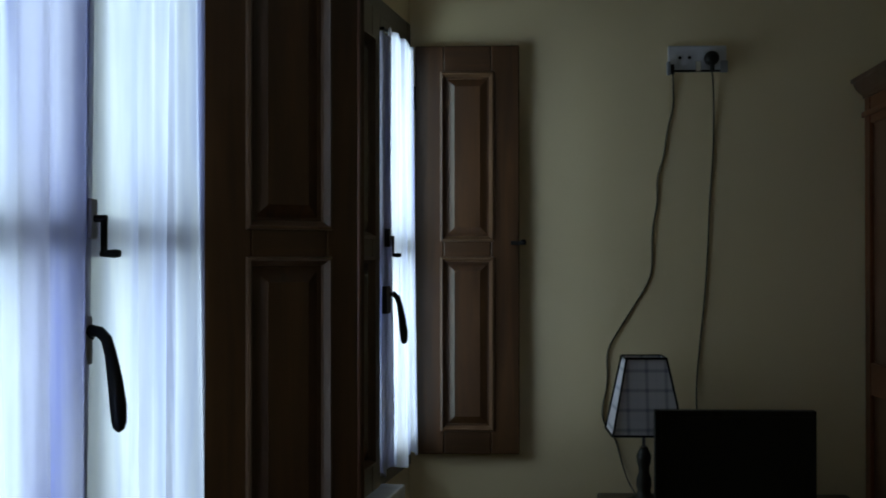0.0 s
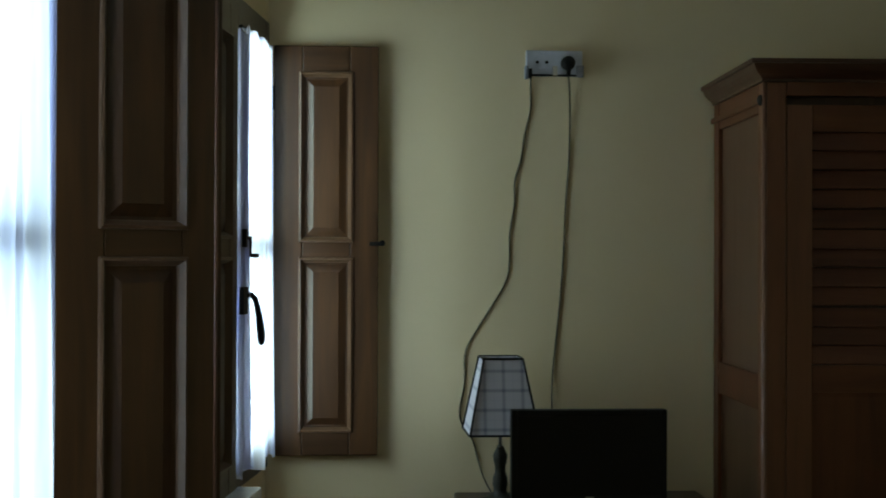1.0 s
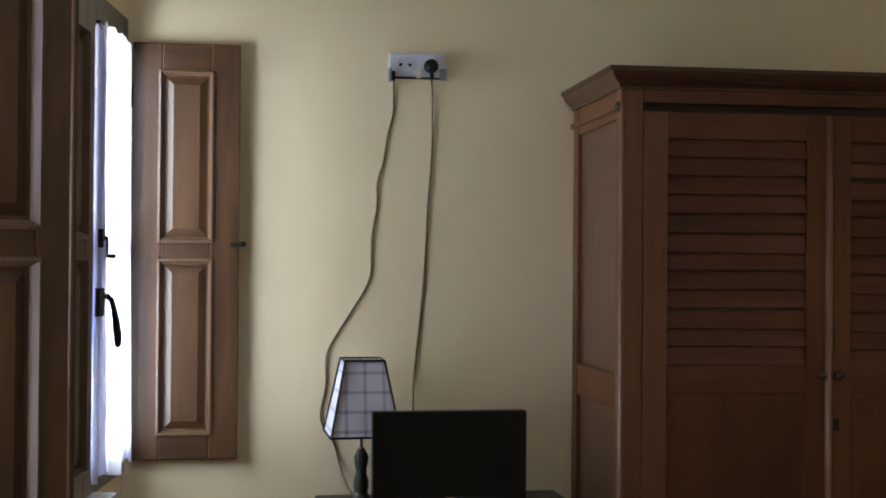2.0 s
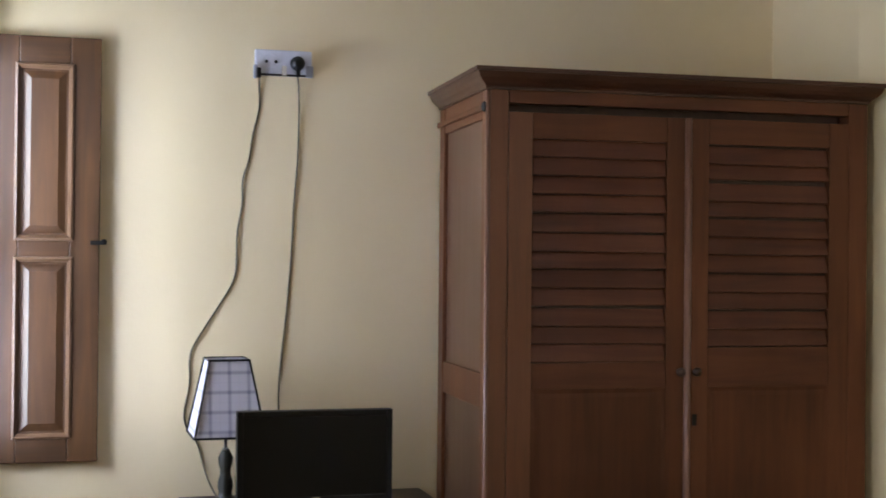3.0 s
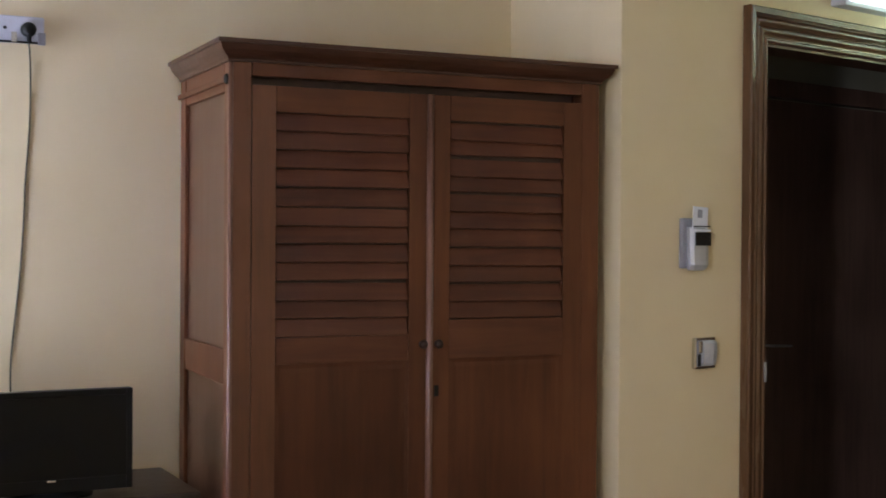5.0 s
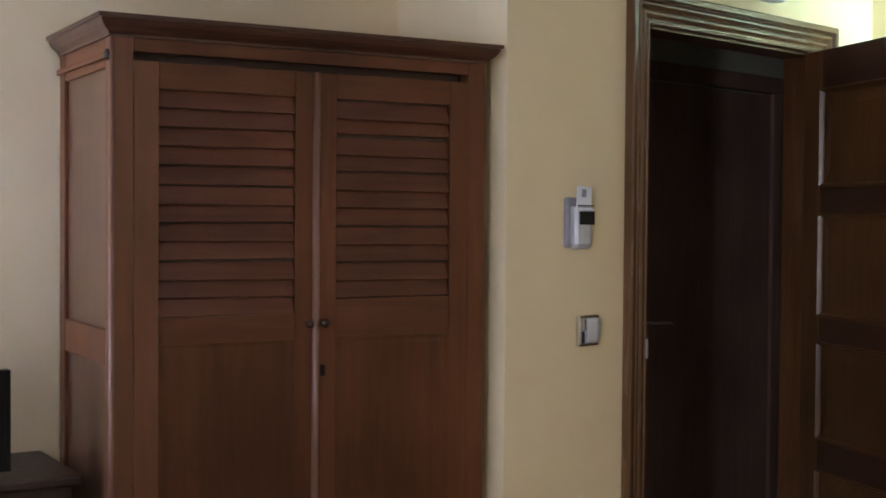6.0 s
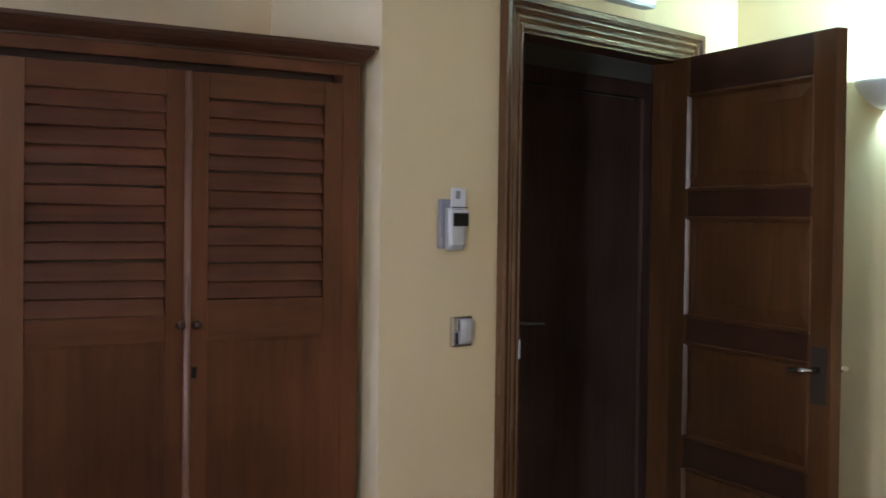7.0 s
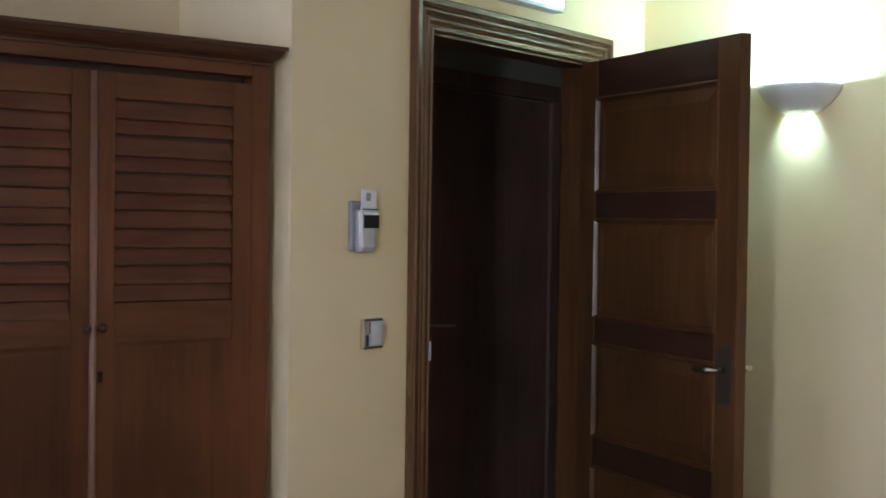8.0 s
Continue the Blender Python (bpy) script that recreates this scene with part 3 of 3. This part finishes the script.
        part("lower_panel", raised_panel(xa + sa, xb - sb, z0 + 0.09, mid0, 0.0, 0.024, slope=0.020, deep=0.0014), PANEL_WOOD, door)
        la, lb = mid1, z1 - top_rail
        pitch = (lb - la) / n
        rnd = random.Random(5 + k)
        for i in range(n):
            zc = la + pitch * (i + 0.5) + rnd.uniform(-0.0015, 0.0015)
            bm = bmesh.new()
            box(bm, xa + sa + 0.001, xb - sb - 0.001, -0.0035, 0.0035, -pitch * 0.50, pitch * 0.50, bevel=0.0018)
            at = Matrix.Translation((0, 0.010, zc)) @ pose(0, 0, 0, -17 + rnd.uniform(-3, 3), rnd.uniform(-0.45, 0.45), 0)
            part("slat", bm, GREYED_WOOD, door, at=at)
        bm = bmesh.new()
        xk = xb - 0.020 if k == 0 else xa + 0.018
        lathe(bm, [(0.006, 0), (0.005, 0.006), (0.010, 0.012), (0.011, 0.017), (0.007, 0.022), (0.001, 0.023)], Matrix.Translation((xk, 0.0005, 1.213)) @ pose(0, 0, 0, 90, 0, 0), 14)
        part("knob", bm, DARK_WOOD, door, "small dark wooden knob", smooth=True)
    bm = bmesh.new()
    box(bm, spans[1][0] + 0.012, spans[1][0] + 0.024, -0.003, 0.0, 1.085, 1.112, bevel=0.0015)
    part("keyhole_plate", bm, IRON, t, "small dark keyhole plate")
    # highlight on the rounded front corner, put into a paler bead
    bm = bmesh.new()
    tube(bm, [(0.004, 0.004, 0.0), (0.004, 0.004, body_top - 0.001)], 0.0062, 10)
    part("corner_bead", bm, LIT_EDGE_WOOD, t, "corner edge with its highlight put into the colour", smooth=True)
    # the rounded strip that covers the joint of the doors
    bm = bmesh.new()
    tube(bm, [(x_mid, -0.001, z0), (x_mid, -0.001, z1)], 0.0088, 12)
    part("joint_strip", bm, LIT_EDGE_WOOD, t, "rounded strip between the doors, coloured paler as if lit", smooth=True)
    return t


wardrobe()

# ---- chest with lamp and television ----
CHEST = 0.876
t = thing("chest", Matrix.Translation((0.24, 2.935, 0)), "dark brown wooden chest of drawers against the wall", "chest")
cw, cd = 0.622, 0.36
part("top", boxes((0, cw, 0, cd, CHEST - 0.025, CHEST), bevel=0.006), DARK_WOOD, t)
part("body", boxes((0.02, cw - 0.02, 0.02, cd - 0.005, 0.06, CHEST - 0.0255)), DARK_WOOD, t)
for i in range(3):
    z = 0.10 + i * 0.245
    drawer = part("drawer", boxes((0.035, cw - 0.035, 0.004, 0.0195, z, z + 0.225), bevel=0.004), DARK_WOOD, t)
    for x in (0.17, cw - 0.17):
        bm = bmesh.new()
        lathe(bm, [(0.007, 0), (0.006, 0.010), (0.013, 0.018), (0.012, 0.024), (0.002, 0.027)], Matrix.Translation((x, 0.004, z + 0.112)) @ pose(0, 0, 0, 90, 0, 0), 14)
        part("knob", bm, IRON, drawer, smooth=True)
for x in (0.025, cw - 0.065):
    for y in (0.025, cd - 0.065):
        part("leg", boxes((x, x + 0.04, y, y + 0.04, 0, 0.0595), bevel=0.003), DARK_WOOD, t)

t = thing("television", Matrix.Translation((0.532, 2.985, CHEST)) @ pose(0, 0, 0, 0, 0, 0), "small black flat television on the chest", "television")
tw, tz0, tz1 = 0.364, 0.014, 0.243
b = 0.014
bm = bmesh.new()
for row in ((-tw / 2, -tw / 2 + b, 0, 0.03, tz0, tz1), (tw / 2 - b, tw / 2, 0, 0.03, tz0, tz1), (-tw / 2 + b, tw / 2 - b, 0, 0.03, tz1 - b, tz1), (-tw / 2 + b, tw / 2 - b, 0, 0.03, tz0, tz0 + 0.03)):
    box(bm, *row, bevel=0.002)
part("bezel", bm, BLACK_PLASTIC, t)
part("screen", boxes((-tw / 2 + b - 0.002, tw / 2 - b + 0.002, 0.0015, 0.012, tz0 + 0.028, tz1 - b + 0.002)), SCREEN, t, "switched-off dark screen")
part("back_cover", boxes((-tw / 2 + 0.01, tw / 2 - 0.01, 0.0305, 0.065, tz0 + 0.01, tz1 - 0.012), bevel=0.012), BLACK_PLASTIC, t)
bm = boxes((-0.03, 0.03, 0.033, 0.05, 0.012, 0.08), bevel=0.004)
part("neck", bm, BLACK_PLASTIC, t)
bm = bmesh.new()
lathe(bm, [(0.10, 0), (0.10, 0.006), (0.07, 0.013), (0.03, 0.016)], Matrix.Translation((0, 0.04, 0)) @ Matrix.Diagonal((1, 0.62, 1, 1)), 32)
part("stand", bm, BLACK_PLASTIC, t, smooth=False)
part("badge", boxes((-0.010, 0.010, -0.002, -0.0002, tz0 + 0.024, tz0 + 0.029), bevel=0.0008), STEEL, t, "small silver badge")

t = thing("table_lamp", Matrix.Translation((0.344, 3.170, CHEST)) @ pose(0, 0, 0, 0, 0, 1), "unlit table lamp with checked fabric shade and dark turned base", "lamp")
bm = bmesh.new()
lathe(bm, [(0.045, 0), (0.046, 0.006), (0.030, 0.012), (0.018, 0.020), (0.016, 0.030), (0.019, 0.042), (0.018, 0.056), (0.013, 0.072), (0.013, 0.084), (0.017, 0.100), (0.018, 0.112), (0.014, 0.122), (0.011, 0.127), (0.010, 0.131)], None, 20)
part("base", bm, BLACKENED, t, smooth=True)
bm = bmesh.new()
lathe(bm, [(0.009, 0.1312), (0.009, 0.135), (0.0040, 0.137), (0.0040, 0.205)], None, 14)
part("stem", bm, STEEL, t, smooth=True)
bm = bmesh.new()
lathe(bm, [(0.006, 0.205), (0.014, 0.212), (0.016, 0.225), (0.012, 0.245), (0.020, 0.275), (0.016, 0.296), (0.004, 0.302)], None, 16)
part("bulb", bm, WHITE_PLASTIC, t, "unlit lamp bulb", smooth=True)
zb, zt, hb, ht = 0.170, 0.351, 0.083, 0.047
corner_b = [Vector((sx * hb, sy * hb, zb)) for sx, sy in ((-1, -1), (1, -1), (1, 1), (-1, 1))]
corner_t = [Vector((sx * ht, sy * ht, zt)) for sx, sy in ((-1, -1), (1, -1), (1, 1), (-1, 1))]
for i in range(4):
    j = (i + 1) % 4
    bm = bmesh.new()
    mid = (corner_b[i] + corner_b[j]) / 2
    inward = Vector((-mid.x, -mid.y, 0)).normalized() * 0.0012
    loft(bm, [[corner_b[i], corner_b[j], corner_t[j], corner_t[i]], [p + inward for p in (corner_b[i], corner_b[j], corner_t[j], corner_t[i])]])
    side = part("shade", bm, PLAID, t, "checked lilac fabric shade panel")
    bm = bmesh.new()
    out = -inward * 1.5
    for p, q in ((corner_b[i], corner_b[j]), (corner_t[i], corner_t[j]), (corner_b[i], corner_t[i])):
        tube(bm, [p + out, q + out], 0.0026, 8)
    part("shade_trim", bm, BLACK_PLASTIC, t, "dark braid along the shade's edges")
bm = bmesh.new()
for a, c in ((0, 2), (1, 3)):
    tube(bm, [corner_t[a] - Vector((0, 0, 0.012)), Vector((0, 0, zt - 0.05)), corner_t[c] - Vector((0, 0, 0.012))], 0.0015, 6)
part("shade_spider", bm, STEEL, t)


# ---- wall sockets and cords ----
def cord(name, points, label, radius=0.0021):
    data = bpy.data.curves.new(name, "CURVE")
    data.dimensions, data.bevel_depth, data.bevel_resolution, data.resolution_u = "3D", radius, 3, 6
    line = data.splines.new("NURBS")
    line.points.add(len(points) - 1)
    for p, q in zip(line.points, points):
        p.co = (*q, 1)
    line.use_endpoint_u, line.order_u = True, 3
    data.materials.append(CORD)
    return tagged(new(name, data), label, "cord")


t = thing("wall_socket", Matrix.Translation((0.492, SOCKET_Y, 1.968)), "white double wall socket with two plugs high on the wall", "socket")
part("plate", boxes((-0.073, 0.073, -0.012, -0.0005, -0.033, 0.033), bevel=0.004), WHITE_PLASTIC, t)
for x in (-0.034, 0.034):
    bm = bmesh.new()
    lathe(bm, [(0.021, 0), (0.0215, 0.0012), (0.020, 0.0016), (0.018, 0.0006)], Matrix.Translation((x, -0.012, 0.002)) @ pose(0, 0, 0, 90, 0, 0), 24)
    part("outlet", bm, WHITE_PLASTIC, t, smooth=False)
for x in (-0.044, -0.020):
    bm = bmesh.new()
    lathe(bm, [(0.0042, 0), (0.0042, 0.0015), (0.002, 0.002)], Matrix.Translation((x, -0.0145, 0.002)) @ pose(0, 0, 0, 90, 0, 0), 12)
    part("contact_hole", bm, BLACK_PLASTIC, t)
part("lower_lip", boxes((-0.060, 0.072, -0.020, -0.0125, -0.034, -0.029), bevel=0.0015), BLACK_PLASTIC, t, "dark lower edge")
part("clip", boxes((-0.006, 0.007, -0.024, -0.0205, -0.034, -0.008), bevel=0.0015), STEEL, t, "small bright clip")
part("end_cap", boxes((0.056, 0.0745, -0.024, -0.0125, -0.036, -0.006), bevel=0.003), GREY_PLASTIC, t, "grey end cap")
t2 = thing("plug", Matrix.Translation((0.526, SOCKET_Y - 0.0125, 1.967)), "round black plug in the wall socket", "plug", "plugs")
bm = bmesh.new()
lathe(bm, [(0.017, 0.0005), (0.0185, 0.006), (0.0175, 0.020), (0.012, 0.028), (0.006, 0.030)], pose(0, 0, 0, 90, 0, 0), 20)
part("body", bm, BLACK_PLASTIC, t2, smooth=True)
part("cord_sleeve", boxes((-0.005, 0.005, -0.026, -0.016, -0.036, -0.010), bevel=0.002), BLACK_PLASTIC, t2)
t2 = thing("plug", Matrix.Translation((0.423, SOCKET_Y - 0.004, 1.948)), "flat pale plug at the socket's end", "plug", "plugs")
part("body", boxes((-0.008, 0.0015, -0.020, -0.004, -0.022, 0.012), bevel=0.003), GREY_PLASTIC, t2)
part("cord_sleeve", boxes((0.002, 0.011, -0.018, -0.010, -0.020, 0.005), bevel=0.002), BLACK_PLASTIC, t2)
Y = SOCKET_Y - 0.0022
cord("power_cord", [(0.432, Y - 0.006, 1.941), (0.432, Y, 1.900), (0.435, Y, 1.850), (0.416, Y, 1.784), (0.410, Y, 1.720), (0.390, Y, 1.668), (0.395, Y, 1.611), (0.379, Y, 1.539), (0.380, Y, 1.467), (0.377, Y, 1.415),
      (0.328, Y, 1.337), (0.292, Y, 1.280), (0.263, Y, 1.230), (0.269, Y, 1.152), (0.252, Y, 1.088), (0.257, Y, 1.048), (0.287, Y, 1.015), (0.302, Y, 0.951), (0.319, Y - 0.03, 0.898), (0.332, Y - 0.10, 0.883)], "thin dark wavy cord from the socket down to the lamp")
cord("power_cord", [(0.527, Y - 0.016, 1.937), (0.534, Y - 0.004, 1.902), (0.534, Y, 1.772), (0.531, Y, 1.700), (0.523, Y, 1.612), (0.520, Y, 1.511), (0.513, Y, 1.395), (0.505, Y, 1.309), (0.497, Y, 1.237), (0.488, Y, 1.136), (0.486, Y - 0.05, 1.028), (0.501, Y - 0.28, 0.964)],
     "thin dark cord from the socket down behind the television")

# ---- door wall: card holder, switch, door, emergency lamp ----
t = thing("card_holder", WALL_D @ Matrix.Translation((-0.302, 0, 1.466)), "silver wall-mounted card holder with a white card in it", "card holder")
bm = bmesh.new()
box(bm, -0.060, 0.030, -0.014, -0.0005, -0.076, 0.060, bevel=0.004)
# darker than the cover: the plate's shaded side is put into its grey
part("back_plate", bm, GREY_PLASTIC, t)
# the cover narrows and rounds off towards its foot
bm = bmesh.new()
loft(bm, [[(x * w - 0.008, y, z) for x, y in ((-0.036, -0.0145), (-0.038, -0.026 - g), (-0.030, -0.034 - g), (-0.010, -0.037 - g), (0.014, -0.037 - g), (0.030, -0.032 - g), (0.036, -0.024 - g), (0.036, -0.0145))]
          for z, g, w in ((-0.082, -0.010, 0.80), (-0.078, -0.002, 0.90), (-0.066, 0.004, 0.96), (-0.010, 0.003, 1.0), (0.030, 0.001, 1.0), (0.036, -0.003, 0.98))])
part("cover", bm, SILVER, t)
part("slot", boxes((-0.038, 0.024, -0.043, -0.0400, -0.014, 0.022), bevel=0.001), BLACK_PLASTIC, t, "dark window of the holder")
part("lip", boxes((-0.038, 0.024, -0.042, -0.0385, 0.024, 0.030), bevel=0.001), CARD_WHITE, t, "white lip over the window")
part("mouth", boxes((-0.040, 0.026, -0.0385, -0.0300, 0.0365, 0.0395), bevel=0.001), BLACK_PLASTIC, t)
part("card", boxes((-0.031, 0.031, -0.001, 0.001, -0.030, 0.030), bevel=0.0008), CARD_WHITE, t, "white card standing in the slot", at=Matrix.Translation((-0.012, -0.034, 0.061)) @ pose(0, 0, 0, 0, 3, 0))
part("card_print", boxes((-0.012, 0.006, -0.0024, -0.0012, 0.000, 0.022)), GREY_PLASTIC, t, "pale blue-grey mark on the card", at=Matrix.Translation((-0.012, -0.034, 0.061)) @ pose(0, 0, 0, 0, 3, 0))

t = thing("light_switch", WALL_D @ Matrix.Translation((-0.262, 0, 1.157)), "square polished steel light switch", "switch")
part("frame", boxes((-0.044, 0.042, -0.014, -0.0005, -0.043, 0.043), bevel=0.005), STEEL, t)
part("backing", boxes((-0.036, 0.034, -0.0155, -0.0142, -0.035, 0.035)), GREY_PLASTIC, t)
# the rocker's face bulges towards its middle
bm = bmesh.new()
loft(bm, [[(x, y, z) for x, y in ((-0.020, -0.0157), (-0.022, -0.022 - g), (-0.004, -0.027 - g), (0.014, -0.028 - g), (0.033, -0.023 - g), (0.033, -0.0157))] for z, g in ((-0.034, -0.003), (-0.028, 0.001), (0.0, 0.004), (0.028, 0.003), (0.034, -0.002))])
part("rocker", bm, SILVER, t)
part("gap", boxes((-0.0355, -0.0235, -0.0172, -0.0157, -0.034, -0.002)), BLACK_PLASTIC, t, "dark gap beside the rocker")
part("side_button", boxes((-0.035, -0.0235, -0.024, -0.0157, 0.002, 0.034), bevel=0.002), STEEL, t)


def architrave(parent):
    """Moulded casing round three sides of the opening, mitred at the corners."""
    w = 0.096
    profile = [(0.0, 0.0), (0.0, 0.012), (0.004, 0.016), (0.009, 0.016), (0.013, 0.012), (0.020, 0.012)]
    # two broad rounded reeds, then a plain fillet at the outer edge
    for lo, hi, base, rise in ((0.022, 0.044, 0.013, 0.008), (0.047, 0.070, 0.016, 0.009)):
        profile += [(lo + (hi - lo) * k / 6, base + rise * math.sin(math.pi * k / 6)) for k in range(7)]
    profile += [(0.073, 0.020), (0.077, 0.030), (w - 0.004, 0.031), (w, 0.027), (w, 0.0)]
    ways = (("casing_side", CASING_WOOD, 0), ("casing_head", CASING_CROSS, 1), ("casing_side", CASING_WOOD, 2))
    for name, mat, i in ways:
        bm = bmesh.new()
        rows = []
        for o, p in profile:
            y = -p - 0.0005
            ring = ((-o, y, 0), (-o, y, DOOR_H + o), (DOOR_W + o, y, DOOR_H + o), (DOOR_W + o, y, 0))
            rows.append([bm.verts.new(ring[i]), bm.verts.new(ring[i + 1])])
        for p, q in zip(rows, rows[1:]):
            bm.faces.new((p[0], p[1], q[1], q[0]))
        piece = part(name, bm, mat, parent, "moulded brown wooden door casing")
        piece.data.shade_smooth()
        piece.data.set_sharp_from_angle(angle=radians(40))


t = thing("door_1", WALL_D, "brown panelled wooden room door standing wide open", "door", kind="structure")
architrave(t)
bm = bmesh.new()
for row in ((0.0005, 0.012, 0.0005, 0.109, 0, DOOR_H - 0.0005), (DOOR_W - 0.030, DOOR_W - 0.0005, 0.0005, 0.109, 0, DOOR_H - 0.0005), (0.0125, DOOR_W - 0.0305, 0.0005, 0.109, DOOR_H - 0.010, DOOR_H - 0.0005)):
    box(bm, *row, bevel=0.002)
part("jamb", bm, DOOR_WOOD, t)
part("strike_plate", boxes((-0.0095, -0.0012, -0.0200, -0.0168, 1.062, 1.118), bevel=0.0005), SILVER, t, "steel strike plate")
# the leaf: hinge on the far jamb, turned into the room
HINGE = (DOOR_W - 0.030, -0.012)
p = WALL_D.inverted() @ Vector((3.168, 2.251, 0))
LEAF_TURN = math.degrees(math.atan2(p.y - HINGE[1], p.x - HINGE[0]))
LEAF = Matrix.Translation((HINGE[0], HINGE[1], 0.012)) @ pose(0, 0, 0, 0, 0, LEAF_TURN)
LW, LH, LT = 0.872, 2.020, 0.038
leaf = part("door_leaf", boxes((0.0, 0.105, -LT, 0, 0, LH), bevel=0.002), DOOR_WOOD, t, at=LEAF)
part("stile", boxes((LW - 0.105, LW, -LT, 0, 0, LH), bevel=0.002), DOOR_WOOD, leaf)
rails = ((0.0, 0.20), (0.620, 0.735), (1.045, 1.145), (1.470, 1.575), (1.885, LH))
for z0, z1 in rails:
    part("rail", boxes((0.1055, LW - 0.1055, -LT + 0.0004, -0.0004, z0, z1), bevel=0.002), DOOR_RAIL, leaf)
for (a, z0), (z1, b) in zip(rails, rails[1:]):
    part("panel", raised_panel(0.1055, LW - 0.1055, z0, z1, -LT, 0.0, slope=0.05), DOOR_WOOD, leaf)
    part("moulding", bead(0.1055, LW - 0.1055, z0, z1, -LT, 0.011, 0.006), DOOR_WOOD, leaf)
for side, y in ((-1, -LT), (1, 0.0)):
    bm = boxes((LW - 0.082, LW - 0.016, min(y, y + side * 0.006), max(y, y + side * 0.006), 0.935, 1.105), bevel=0.002)
    part("lock_plate", bm, DARK_STEEL if side < 0 else STEEL, leaf)
    bm = bmesh.new()
    yy = y + side * 0.006
    tube(bm, [(LW - 0.048, yy, 1.036), (LW - 0.048, yy + side * 0.045, 1.036), (LW - 0.054, yy + side * 0.052, 1.036), (LW - 0.071, yy + side * 0.053, 1.035), (LW - 0.115, yy + side * 0.050, 1.032), (LW - 0.128, yy + side * 0.047, 1.032)], [0.010, 0.009, 0.009, 0.009, 0.008, 0.006], 12)
    part("lever", bm, STEEL, leaf, "steel lever handle", smooth=True)

t = thing("emergency_light", WALL_D @ Matrix.Translation((0.495, 0, 2.226)), "white rectangular emergency light above the door", "emergency light")
part("housing", boxes((-0.18, 0.17, -0.055, -0.0005, -0.052, 0.060), bevel=0.008), WHITE_PLASTIC, t)
part("diffuser", boxes((-0.165, 0.155, -0.062, -0.0555, -0.040, 0.048), bevel=0.004), glow_material("lit_diffuser", (0.86, 0.94, 1.0), 0.45), t, "softly glowing white diffuser")

# ---- wall lamp ----
SCONCE = WALL_D @ Matrix.Translation((1.327, -0.615, 1.965)) @ pose(0, 0, 0, 0, 0, 0)  # the wall is at local x = 0, the room towards -x
t = thing("wall_lamp", SCONCE, "white ceramic half-bowl wall lamp, lit", "wall lamp")
bm = bmesh.new()
rings = []
steps = 20
for r, h in ((0.152, 0.0), (0.150, -0.012), (0.138, -0.036), (0.114, -0.063), (0.080, -0.088), (0.047, -0.104)):
    rings.append([bm.verts.new((-r * 0.86 * math.sin(a), r * math.cos(a), h)) for a in (math.pi * i / steps for i in range(steps + 1))])
for a, b in zip(rings, rings[1:]):
    for i in range(steps):
        bm.faces.new((a[i], a[i + 1], b[i + 1], b[i]))
shell = part("bowl", bm, GLAZE, t, "white half-bowl shade open above and below", smooth=True)
thick = shell.modifiers.new("thickness", "SOLIDIFY")
thick.thickness, thick.offset = 0.005, -1
part("bracket", boxes((-0.014, -0.001, -0.05, 0.05, -0.070, -0.020), bevel=0.003), WHITE_PLASTIC, t)
bm = bmesh.new()
lathe(bm, [(0.010, -0.045), (0.020, -0.035), (0.022, -0.010), (0.018, 0.0), (0.004, 0.004)], Matrix.Translation((-0.048, 0, -0.024)) @ Matrix.Diagonal((0.7, 0.7, 0.7, 1)), 16)
part("bulb", bm, glow_material("lit_bulb", (0.86, 1.0, 0.95), 60), t, "lit bulb inside the bowl", smooth=True)
lamp("bulb_light", "POINT", SCONCE @ Matrix.Translation((-0.048, 0, -0.030)), 23, (0.55, 0.93, 1.0), radius=0.024)

# ---- the hall's own door ----
t = thing("door_2", WALL_D @ Matrix.Translation((1.300, 1.0795, 0)), "dark brown closed wooden door across the hall", "door", kind="structure")
part("door_leaf", boxes((0.0, 1.02, -0.040, -0.0005, 0.008, 2.055), bevel=0.003), HALL_WOOD, t)
for x in (-0.075, 1.025):
    part("casing", boxes((x, x + 0.07, -0.055, -0.0005, 0, 2.065), bevel=0.003), HALL_WOOD, t)
part("casing", boxes((-0.075, 1.095, -0.055, -0.0005, 2.0655, 2.14), bevel=0.003), HALL_WOOD, t)
part("lock_plate", boxes((0.052, 0.080, -0.045, -0.0405, 1.00, 1.06), bevel=0.002), HALL_WOOD, t)
bm = bmesh.new()
tube(bm, [(0.066, -0.0475, 1.03), (0.066, -0.092, 1.03), (0.082, -0.098, 1.03), (0.185, -0.096, 1.025)], [0.006, 0.006, 0.006, 0.005], 12)
part("lever", bm, SILVER, t, "steel lever handle", smooth=False)
